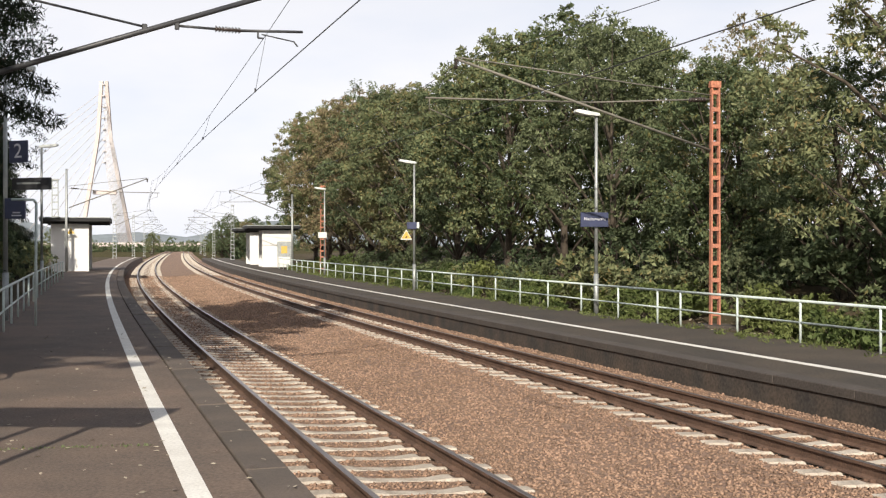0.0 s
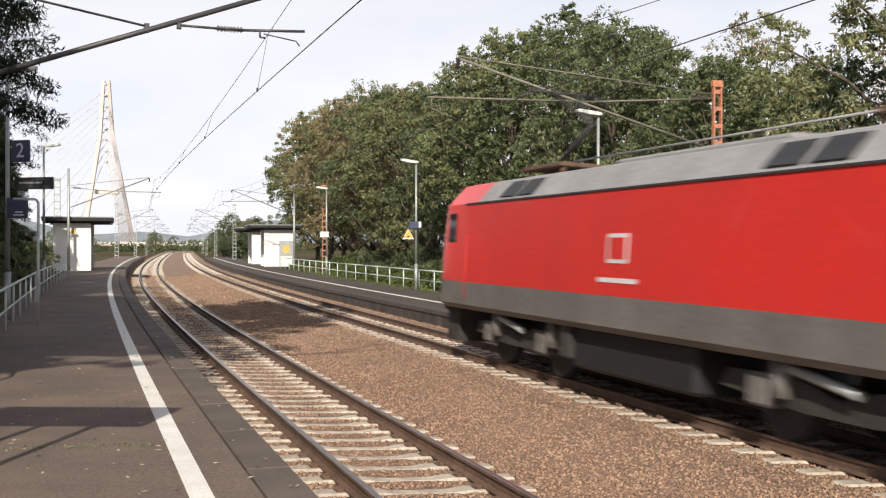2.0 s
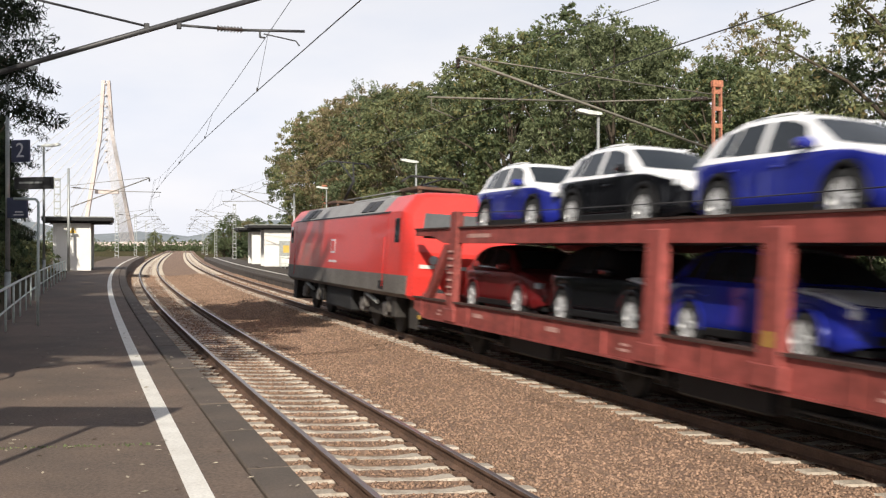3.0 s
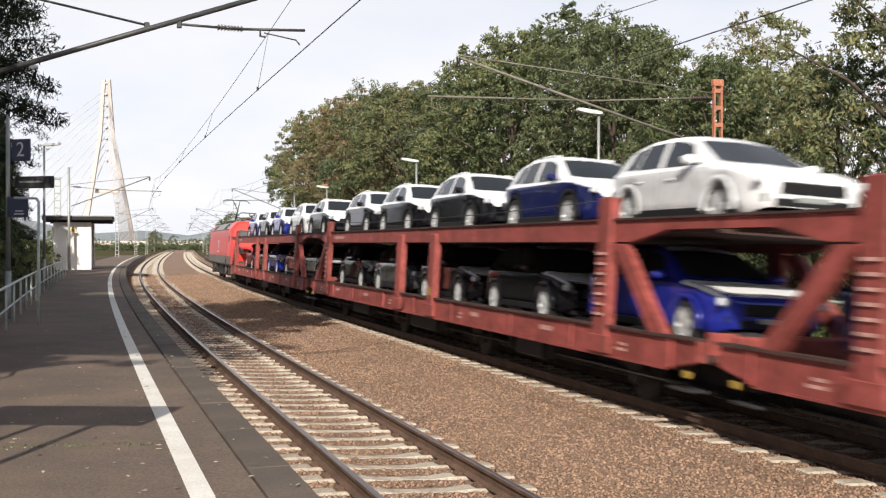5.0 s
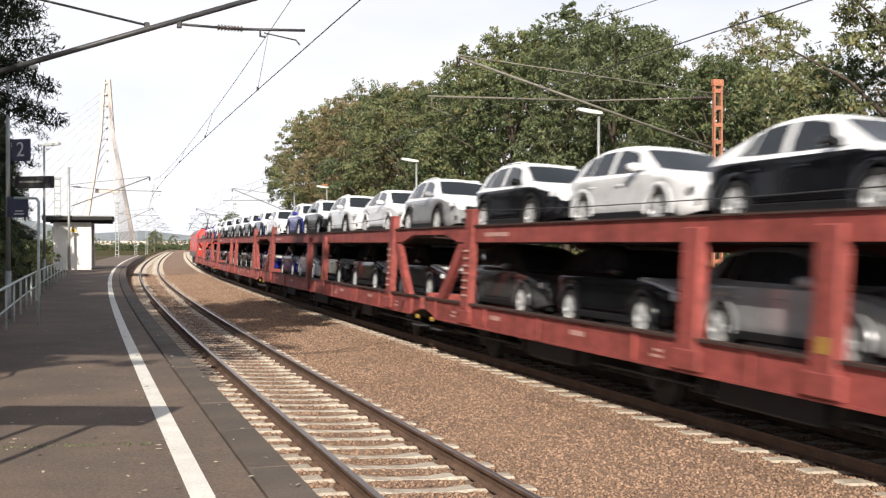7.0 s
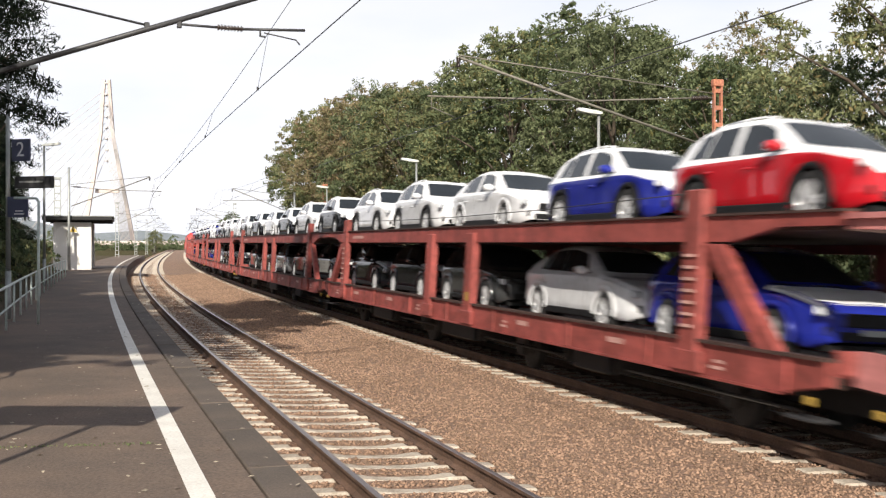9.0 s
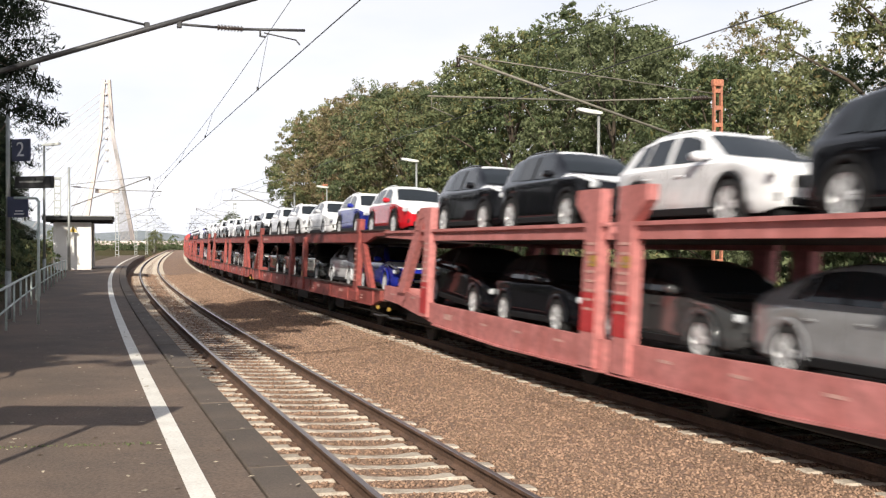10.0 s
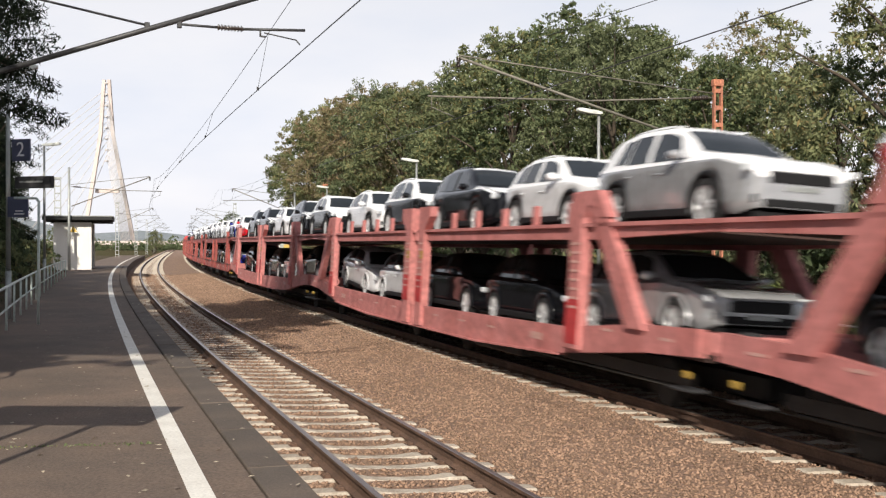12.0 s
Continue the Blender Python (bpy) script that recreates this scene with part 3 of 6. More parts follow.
part("poster", Shape().box(-0.27, 0.27, -0.03, -0.021, 1.30, 1.95), M["sign_yellow"], case)
part("base_panel", Shape().box(-0.5, 0.5, 0.0, 0.05, 0.1, 0.85, 0.01), M["plaster"], case)


# ---- masts and overhead line ----
def lattice(sh, height, w0, w1, step, mi=0):
    """Two channel legs each side, joined by battens."""
    for x in (-1, 1):
        for y in (-1, 1):
            a, b = Vector((x * w0 / 2, y * w0 / 2, -0.1)), Vector((x * w1 / 2, y * w1 / 2, height))
            n = (b - a).normalized()
            sh.tube(a, b, 0.038, 0.034, n=4, smooth=False, mi=mi)
    z = 0.3
    while z < height:
        f = z / height
        w = (w0 + (w1 - w0) * f) / 2
        for x in (-1, 1):
            sh.box(x * w - 0.012, x * w + 0.012, -w, w, z, z + 0.09, mi=mi)
            sh.box(-w, w, x * w - 0.012, x * w + 0.012, z, z + 0.09, mi=mi)
        z += step
    sh.box(-w1 / 2 - 0.05, w1 / 2 + 0.05, -w1 / 2 - 0.05, w1 / 2 + 0.05, height - 0.02, height + 0.12, 0.01, mi=mi)


def ladder_post(sh, height, w0, w1, step):
    """Two flat channel legs with battens between them, narrowing upwards."""
    for y in (-1, 1):
        sh.loft([[(dx, y * w / 2 + dy, z) for dx, dy in ((-0.055, -0.024), (0.055, -0.024), (0.055, 0.024), (-0.055, 0.024))] for z, w in ((-0.1, w0), (height, w1))], closed=True, caps=True, smooth=False)
    z = 0.35
    while z < height - 0.2:
        w = (w0 + (w1 - w0) * z / height) / 2
        for x in (-0.05, 0.05):
            sh.box(x - 0.010, x + 0.010, -w, w, z, z + 0.11)
        z += step
    sh.box(-0.075, 0.075, -w1 / 2 - 0.05, w1 / 2 + 0.05, height - 0.10, height + 0.08, 0.01)


def insulator(sh, a, b, r=0.07, n=7, mi=1):
    a, b = Vector(a), Vector(b)
    d = b - a
    sh.tube(a, b, r * 0.45, n=8, mi=mi)
    for k in range(n):
        c = a + d * ((k + 0.5) / n)
        e = d.normalized() * (d.length / n * 0.28)
        sh.tube(c - e, c + e, r, r * 0.6, n=12, mi=mi)


def mast(s, o, z, height, style, track_o, mat, label, arms=True, w=(0.42, 0.30)):
    """A catenary mast; its arm reaches from the mast to the track's centre. Local y is to the left of the track."""
    t = thing("catenary_mast", label, "catenary mast", stand(s, o, z), group="catenary masts")
    if style == "lattice":
        sh = Shape()
        if mat is M["orange"]:
            ladder_post(sh, height, w[0], w[1], 0.46)
        else:
            lattice(sh, height, w[0], w[1], 0.52)
        part("lattice_post", sh, mat, t)
        part("foundation", Shape().box(-0.5, 0.5, -0.5, 0.5, -0.6, 0.12, 0.04), M["wall_dirty"], t, "weathered concrete block")
    else:
        part("post", Shape().tube((0, 0, -0.2), (0, 0, height), 0.11, 0.08, n=12), mat, t)
    if arms:
        reach = track_o - o          # along -y
        d = -1 if reach > 0 else 1
        R = abs(reach)
        h = height
        tip = (0, d * (R - 0.1), 7.05 - z)
        part("cantilever", Shape().tube((0, d * 0.15, 4.95 - z), tip, 0.036, n=10), M["arm"], t)
        part("stay", Shape().tube((0, d * 0.12, min(h - 0.3, 6.45 - z)), (0, d * (R - 0.12), 7.1 - z), 0.018, n=8), M["arm"], t)
        arm = Shape()
        arm.tube((0, d * 0.15, 6.32 - z), (0, d * (R * 0.5), 6.1 - z), 0.022, n=8)
        arm.tube((0, d * (R * 0.5), 6.1 - z), (0, d * (R + 0.7), 6.05 - z), 0.024, n=8)
        arm.tube((0, d * (R + 0.6), 6.05 - z), (0, d * (R + 0.6), 5.75 - z), 0.012, n=6)
        arm.tube((0, d * (R + 0.6), 5.78 - z), (0, d * R, 5.55 - z), 0.012, n=6)
        part("registration_arm", arm, M["arm"], t)
        for u, v in (((0, d * 0.3, 6.31 - z), (0, d * 0.8, 6.27 - z)), (tip, (0, d * (R - 0.1), 6.8 - z))):
            ins = Shape()
            insulator(ins, u, v, mi=0)
            part("insulator", ins, M["insulator"], t)
    return t


mast(21.3, 7.46, 0.12, 6.61, "lattice", 0.0, M["orange"], "orange-red lattice catenary mast in the undergrowth", w=(0.255, 0.21))
mast(81.5, 7.7, 0.12, 6.8, "lattice", 0.0, M["orange"], "orange-red lattice catenary mast beside the platform", arms=False)
mast(92.5, 6.75, 0.2, 6.6, "post", 1.3, M["galv"], "grey steel catenary mast beside the shelter")
mast(80.5, -12.0, 0.45, 6.6, "lattice", -SPACING, M["galv"], "grey lattice catenary mast beside the shelter", arms=False, w=(0.45, 0.40))
mast(76.5, -11.0, 0.45, 7.2, "post", -SPACING, M["galv"], "grey steel catenary mast with long arm")
for s, o, tr in ((150, 5.2, 0), (150, -10.2, -SPACING), (208, 4.6, 0), (208, -9.8, -SPACING), (270, 4.2, 0), (270, -9.8, -SPACING), (335, 4.2, 0), (335, -9.8, -SPACING)):
    mast(s, o, -0.5, 8.2, "lattice", tr, M["galv"], "grey lattice catenary mast far along the line", w=(0.45, 0.35))

# the near mast of the left-hand track, with its large arm
near = thing("catenary_mast", "grey catenary mast with long tube arm over the track", "catenary mast", stand(12.0, -11.3, 0.45), group="catenary masts")
part("post", Shape().tube((0, 0, -0.2), (0, 0, 7.6), 0.13, 0.10, n=14), M["near_arm"], near)
nz = 0.45
part("cantilever", Shape().tube((0, -0.1, 4.46 - nz), (0, -6.2, 6.61 - nz), 0.041, n=14), M["near_arm"], near)
part("stay", Shape().tube((0, -0.1, 6.30 - nz), (0, -3.36, 5.68 - nz), 0.018, n=8).box(-0.03, 0.03, -3.42, -3.34, 5.58 - nz, 5.72 - nz, 0.01), M["near_arm"], near)
arm = Shape()
arm.tube((0, -3.85, 5.72 - nz), (0, -4.42, 5.705 - nz), 0.020, n=8).tube((0, -4.82, 5.70 - nz), (0, -5.78, 5.735 - nz), 0.022, n=8)
arm.box(-0.03, 0.03, -3.89, -3.82, 5.66 - nz, 5.82 - nz, 0.01)
arm.tube((0, -5.08, 5.71 - nz), (0, -5.08, 5.60 - nz), 0.016, n=6).tube((0, -5.08, 5.605 - nz), (0, -5.16, 5.60 - nz), 0.014, n=6)
arm.tube((0, -5.14, 5.66 - nz), (0, -5.64, 5.575 - nz), 0.010, n=6).tube((0, -5.64, 5.575 - nz), (0, -5.70, 5.50 - nz), 0.012, n=6)
part("registration_arm", arm, M["near_arm"], near)
ins = Shape()
insulator(ins, (0, -4.42, 5.705 - nz), (0, -4.82, 5.70 - nz), 0.052, 8, mi=0)
part("insulator", ins, M["insulator"], near)


def wires(name, off, supports, label):
    """Contact wire, messenger wire and droppers of one track."""
    t = thing(name, label, "overhead line")
    contact = Shape()
    pts = [spot(s, off, 5.5) for s in np.arange(supports[0], supports[-1], 6.0)]
    part("contact_wire", contact.path(pts, 0.0095, n=6), M["dark_steel"], t)
    mess = Shape()
    for a, b in zip(supports[:-1], supports[1:]):
        line = []
        for k in range(13):
            f = k / 12
            line.append(spot(a + (b - a) * f, off + 0.22, 6.95 - 4 * 0.95 * f * (1 - f)))
        mess.path(line, 0.0065, n=6)
        for k in range(1, 12, 2 if b - a > 40 else 3):
            p = line[k]
            s = a + (b - a) * k / 12
            q = spot(s, off, 5.5)
            drop = Shape().tube(q, p, 0.005, n=5)
            drop.box(q.x - 0.015, q.x + 0.015, q.y - 0.03, q.y + 0.03, 5.49, 5.56)
            part("dropper", drop, M["dark_steel"], t)
    part("messenger_wire", mess, M["dark_steel"], t)


wires("overhead_line", -SPACING, (-50, 12, 76.5, 150, 208, 270, 335), "dark overhead wires above the track")
wires("overhead_line", 0.0, (-40, 21.3, 92.5, 150, 208, 270, 335), "dark overhead wires above the track")


# ---- distant bridge ----
def bridge():
    t = thing("cable_stayed_bridge", "pale A-shaped pylon of a cable-stayed road bridge", "bridge", pose(-152.0, 510, -1.0))
    top = 77.0
    for x0, y0 in ((-7.2, -9.0), (9.3, 9.0)):
        rings = []
        for f, z in ((0, 0), (0.45, 30), (0.8, 52), (1, top)):
            cx, cy = x0 * (1 - min(1, z / 58) ) + (1.1 if x0 > 0 else -1.1), y0 * (1 - z / top)
            w = 0.82 - 0.10 * z / top
            rings.append([(cx - w, cy - w, z), (cx + w, cy - w, z), (cx + w, cy + w, z), (cx - w, cy + w, z)])
        part("pylon_leg", Shape().loft(rings, closed=True, caps=True, smooth=False), M["pylon"], t)
    part("crossbeam", Shape().box(-5.0, 5.6, -0.8, 0.8, 26, 27.8, 0.1), M["pylon"], t)
    for z in range(40, 76, 5):
        part("anchor_box", Shape().box(-0.5, 0.6, -1.4, 1.4, z, z + 0.7, 0.1), M["cable"], t)
    part("deck", Shape().box(-160, 45, -6, 6, 2.5, 4.3, 0.2), M["pylon"], t)
    for k in range(11):
        z = 73 - 3.0 * k
        for x in (-92 + 7.6 * k, 3.0 + 9.0 - 0.55 * k):
            part("stay_cable", Shape().tube((0, 0, z), (x, 0, 4.0), 0.15, n=5), M["cable"], t)


bridge()


# ---- trees and bushes ----
def leaf_mesh(name, mats, seed, clusters, per, size, spread_r, slim=0.42, subs=12, droop=0.35):
    """Leaves: small folded quads on sprays that ring the given centres (x, y, z, r), with gaps between the sprays."""
    rng = np.random.default_rng(seed)
    c = np.array(clusters)
    if subs:
        ns = len(c) * subs
        k = np.repeat(np.arange(len(c)), subs)
        d = rng.normal(size=(ns, 3))
        d[:, 2] += 0.35
        d /= np.linalg.norm(d, axis=1)[:, None]
        r = c[k, 3]
        c = np.column_stack([c[k, :3] + d * (r * rng.uniform(0.55, 1.12, ns) * spread_r)[:, None] * np.array([1, 1, 0.8]), r * rng.uniform(0.20, 0.42, ns)])
        per = max(3, per // subs)
    n = len(c) * per
    idx = np.repeat(np.arange(len(c)), per)
    d = rng.normal(size=(n, 3))
    d /= np.linalg.norm(d, axis=1)[:, None]
    rad = c[idx, 3] * rng.uniform(0.2, 1.0, n) ** 0.6
    p = c[idx, :3] + d * rad[:, None] * np.array([1, 1, 0.62])
    a = rng.normal(size=(n, 3)) + d * 0.8
    a[:, 2] -= droop
    a /= np.linalg.norm(a, axis=1)[:, None]
    b = np.cross(a, rng.normal(size=(n, 3)) * 0.7 + d * 0.7 + np.array([0, 0, 0.6]))
    b /= np.linalg.norm(b, axis=1)[:, None] + 1e-9
    ln = size * rng.uniform(0.6, 1.3, n)[:, None]
    wd = ln * slim
    up = np.cross(a, b)
    v = np.stack([p - a * ln * 0.5, p + b * wd * 0.5 + up * ln * 0.06, p + a * ln * 0.5, p - b * wd * 0.5 + up * ln * 0.06], 1).reshape(-1, 3)
    me = bpy.data.meshes.new(name)
    me.vertices.add(4 * n)
    me.vertices.foreach_set("co", v.astype(np.float32).ravel())
    me.loops.add(4 * n)
    me.loops.foreach_set("vertex_index", np.arange(4 * n))
    me.polygons.add(n)
    me.polygons.foreach_set("loop_start", np.arange(0, 4 * n, 4))
    me.polygons.foreach_set("loop_total", np.full(n, 4))
    me.materials.append(mats)
    me.update(calc_edges=True)
    return me


def conifer_parts(seed, height, radius, base):
    """A straight trunk with tiers of drooping boughs, each hung with dark needled sprays."""
    rng = random.Random(seed)
    sh = Shape().tube((0, 0, -0.3), (0, 0, height), height * 0.018, 0.03, n=9, caps=False)
    clumps = []
    z = base
    while z < height - 0.3:
        f = (z - base) / (height - base)
        reach = radius * (1 - f) ** 0.85 + 0.25
        for k in range(9):
            a = rng.uniform(0, math.tau)
            r = reach * rng.uniform(0.72, 1.06)
            tip = Vector((math.cos(a) * r, math.sin(a) * r, z + rng.uniform(-0.25, 0.25) - 0.20 * r))
            root = Vector((0, 0, z + 0.1))
            mid = root.lerp(tip, 0.5) + Vector((0, 0, 0.10 * r))
            sh.tube(root, mid, 0.035, 0.022, n=5, caps=False).tube(mid, tip, 0.022, 0.006, n=5, caps=False)
            for g in (0.25, 0.45, 0.62, 0.78, 0.92, 1.02):
                p = mid.lerp(tip, (g - 0.5) * 2) if g > 0.5 else root.lerp(mid, g * 2)
                clumps.append((p.x, p.y, p.z - 0.10, 0.22 + 0.20 * (1 - abs(g - 0.6))))
        z += 0.55
    return sh.mesh("trunk", M["bark"]), leaf_mesh("crown", M["needle"], seed, clumps, 120, 0.15, 1.0, 0.20, 0, 1.1)


def tree_parts(seed, height, radius, base, leaf, leaves=150, size=0.27, lumps=56, sparse=1.0, slim=0.42):
    """Trunk with limbs, and clump centres on the ends of the limbs. Returns two meshes."""
    rng = random.Random(seed)
    sh = Shape()
    lean = Vector((rng.uniform(-0.5, 0.5), rng.uniform(-0.5, 0.5), 0))
    steps = [Vector((0, 0, -0.3)) + lean * f + Vector((0, 0, height * 0.72 * f)) for f in (0, 0.15, 0.35, 0.6, 0.85, 1.0)]
    r0 = height * 0.020
    for i in range(5):
        sh.tube(steps[i], steps[i + 1], r0 * (1 - 0.17 * i), r0 * (1 - 0.17 * (i + 1)), n=9, caps=False)
    clumps = []
    for k in range(lumps):
        f = (k + 0.5) / lumps
        z = base + (height - base) * f ** 0.9
        prof = math.sin(math.pi * min(1, 0.18 + 0.80 * f)) ** 0.65
        ang = k * 2.399 + rng.uniform(-0.5, 0.5)
        rr = radius * prof * rng.choice((0.45, 0.7, 0.85, 0.95, 1.05, 1.12))
        c = lean * min(1, z / height) + Vector((math.cos(ang) * rr, math.sin(ang) * rr, z + rng.uniform(-0.5, 0.5)))
        clumps.append((c.x, c.y, c.z, radius * rng.uniform(0.16, 0.35)))
        if k % 3 == 0:
            i = min(4, int(f * 4) + 1)
            start = steps[i] * 0.9 + steps[i - 1] * 0.1
            mid = (start + c) / 2 + Vector((0, 0, 0.1 * rr))
            sh.tube(start, mid, r0 * 0.38, r0 * 0.22, n=6, caps=False).tube(mid, c, r0 * 0.22, r0 * 0.07, n=6, caps=False)
    return sh.mesh("trunk", M["bark"]), leaf_mesh("crown", M[leaf], seed, clumps, int(leaves * sparse), size, 1.0, slim)


def plant(name, label, category, meshes, m, group):
    t = thing(name, label, category, m, group=group)
    part("trunk" if category == "tree" else "stem", meshes[0], None, t)
    part("crown" if category == "tree" else "leaves", meshes[1], None, t)
    return t


GREEN = [tree_parts(11, 12.6, 4.3, 2.7, "leaf", 430, 0.23), tree_parts(12, 11.6, 4.0, 2.5, "leaf", 430, 0.23), tree_parts(13, 13.2, 4.6, 3.0, "leaf_dark", 430, 0.23)]
AUTUMN = [tree_parts(21, 12.4, 4.2, 2.0, "leaf_autumn", 430, 0.23), tree_parts(22, 11.0, 3.0, 3.2, "leaf_autumn", 150, 0.16, 60)]
# High crowns added beside the platform for the shade they throw on it.
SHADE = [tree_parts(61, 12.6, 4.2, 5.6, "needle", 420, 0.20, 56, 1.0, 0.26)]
UNSEEN_SHADE = [tree_parts(63, 13.6, 4.2, 7.9, "needle", 520, 0.30, 60, 1.0, 0.36), tree_parts(63, 15.4, 4.2, 9.6, "needle", 520, 0.30, 60, 1.0, 0.36)]
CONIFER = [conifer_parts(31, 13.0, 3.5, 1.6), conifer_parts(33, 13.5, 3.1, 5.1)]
tree_rng = random.Random(5)
rows = [  # s, o, kind, size
    (12, 16, 1, 0.8), (20.3, 13.5, 5, 0.9), (19.5, 19, 4, 1.02), (22, 23, 0, 0.98), (24.5, 14, 2, 0.56), (28, 18.5, 4, 0.8), (30.5, 13, 1, 0.70), (34, 16, 1, 0.76), (37, 18.2, 4, 1.02), (37, 21, 0, 0.74),
    (40, 13.5, 2, 0.83), (43, 17, 0, 0.89), (47, 14, 0, 1.01), (50, 19, 0, 1.03), (54, 13.5, 1, 1.12), (58, 17, 1, 1.2), (62, 13, 2, 0.88), (67, 16, 0, 1.02), (72, 12.5, 1, 1.07),
    (77, 15.5, 3, 1.07), (82, 12.5, 2, 1.02), (87, 15, 3, 1.17), (92, 12, 3, 1.12), (97, 14.5, 3, 1.25), (102, 11.5, 1, 1.25), (107, 13.5, 3, 1.18), (112, 11.6, 0, 1.12), (118, 13.4, 3, 1.2),
    (10, 24, 2, 0.78), (16, 27, 2, 0.85), (23, 30, 2, 0.9), (32, 27, 2, 0.85)]
KINDS = GREEN + AUTUMN + [tree_parts(51, 12.6, 4.3, 2.2, "leaf", 470, 0.23, 60, 1.0, 0.34)]
WORDS = ["leafy broad green tree behind the platform", "leafy broad green tree behind the platform", "dense dark green tree behind the platform",
         "broad tree turning yellow-brown behind the platform", "slender half-bare tree turning brown behind the platform", "airy light green tree with hanging leaves"]
for s, o, k, size in rows:
    plant("tree", WORDS[k], "tree", KINDS[k], stand(s, o, 0.5, tree_rng.uniform(0, 6.28)) @ Matrix.Diagonal((size, size, size, 1)), "trees behind the railing")
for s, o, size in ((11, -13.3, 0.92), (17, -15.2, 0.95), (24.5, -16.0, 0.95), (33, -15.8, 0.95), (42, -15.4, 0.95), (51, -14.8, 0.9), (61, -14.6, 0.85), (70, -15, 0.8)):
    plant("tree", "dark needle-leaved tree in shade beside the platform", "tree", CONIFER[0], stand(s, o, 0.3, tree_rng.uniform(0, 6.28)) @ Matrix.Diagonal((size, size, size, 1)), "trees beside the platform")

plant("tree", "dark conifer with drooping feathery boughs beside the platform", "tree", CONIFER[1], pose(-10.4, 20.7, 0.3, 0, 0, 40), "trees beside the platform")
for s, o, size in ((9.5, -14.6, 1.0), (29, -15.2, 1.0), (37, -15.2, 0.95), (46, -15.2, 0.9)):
    plant("tree", "tall dark tree with high crown, added to shade the platform", "tree", SHADE[0], stand(s, o, 0.3, s * 1.7) @ Matrix.Diagonal((size, size, size, 1)), "trees beside the platform")


# Unseen trees, placed so that their shadows reach platform and track.
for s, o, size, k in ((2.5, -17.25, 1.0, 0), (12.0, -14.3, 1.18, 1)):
    plant("tree", "unseen dark tree with broad high crown, added to shade the platform", "tree", UNSEEN_SHADE[k], stand(s, o, 0.3, s * 1.3) @ Matrix.Diagonal((size, size, size, 1)), "trees beside the platform")


def bush_meshes(seed, leaf, r, h, leaves):
    rng = random.Random(seed)
    sh, clumps = Shape(), []
    for k in range(16):
        ang, rr = rng.uniform(0, 6.28), r * math.sqrt(rng.random())
        c = Vector((rr * math.cos(ang), rr * math.sin(ang), h * rng.uniform(0.25, 1.0) * (1 - 0.5 * (rr / r) ** 2)))
        clumps.append((c.x, c.y, c.z, r * rng.uniform(0.25, 0.42)))
        sh.tube((c.x * 0.3, c.y * 0.3, -0.1), c, 0.018, 0.006, n=5, caps=False)
    return sh.mesh("stem", M["bark"]), leaf_mesh("leaves", M[leaf], seed, clumps, leaves, 0.20, 1.0)


BUSHES = [bush_meshes(41, "leaf_bright", 1.3, 1.5, 120), bush_meshes(42, "leaf", 1.5, 2.2, 130), bush_meshes(43, "leaf_bright", 1.0, 0.8, 110), bush_meshes(44, "leaf_dark", 1.6, 2.4, 130)]
s = -4.0
while s < 96:
    for o, kinds, lo, hi in ((6.9, (0, 2, 2), 0.35, 0.85), (8.9, (0, 1, 2), 0.5, 1.2), (11.4, (3, 3, 1), 0.6, 1.0)):
        if tree_rng.random() < (0.45 if o > 11 else 0.66):
            k, sz = tree_rng.choice(kinds), tree_rng.uniform(lo, hi)
            plant("bush", "leafy green shrub in the undergrowth behind the railing", "bush", BUSHES[k],
                  stand(s + tree_rng.uniform(-0.8, 0.8), o + tree_rng.uniform(-0.4, 0.5), 0.12, tree_rng.uniform(0, 6.28)) @ Matrix.Diagonal((sz, sz, sz, 1)), "undergrowth behind the railing")
    s += 2.3
for s, o, sz in ((30, -12.6, 0.9), (38, -12.8, 1.0), (47, -12.9, 1.1), (56, -12.8, 1.0), (64, -13.0, 1.1), (72, -13.2, 1.0)):
    plant("bush", "leafy green shrub beside the platform railing", "bush", BUSHES[1], stand(s, o, 0.4, s) @ Matrix.Diagonal((sz, sz, sz * 1.2, 1)), "undergrowth beside the platform")

for s, o, sz in ((34, -13.2, 1.3), (42, -13.6, 1.35)):
    plant("bush", "dense dark shrub beside the platform railing", "bush", BUSHES[3], stand(s, o, 0.4, s) @ Matrix.Diagonal((sz, sz, sz * 1.25, 1)), "undergrowth beside the platform")

# Dark shrub rows added to stop light leaking through below the crowns.
for k in range(14):
    s, o, sz = 4 + 2.6 * k, 14.2 + 1.5 * math.sin(k * 2.7), 1.15 + 0.3 * math.sin(k * 1.9)
    plant("bush", "dense dark shrub added to darken gaps under the trees", "bush", BUSHES[3], stand(s, o, 0.5, k) @ Matrix.Diagonal((sz * 1.2, sz * 1.2, sz, 1)), "undergrowth under the trees")
for k in range(16):
    s, o, sz = -4 + 7.2 * k, 21 + 3 * math.sin(k * 2.1), 1.7 + 0.5 * math.sin(k * 1.3)
    plant("bush", "dense dark shrub added to darken gaps under the trees", "bush", BUSHES[3], stand(s, o, 0.8, k) @ Matrix.Diagonal((sz * 1.2, sz * 1.2, sz, 1)), "undergrowth under the trees")

# Two more shrubs, added to cover a low gap of bright sky.
for s, o, sz in ((51.5, 20.5, 2.1), (46, 20.0, 1.8)):
    plant("bush", "dense dark shrub added to darken gaps under the trees", "bush", BUSHES[3], stand(s, o, 0.6, s) @ Matrix.Diagonal((sz * 1.2, sz * 1.2, sz, 1)), "undergrowth under the trees")

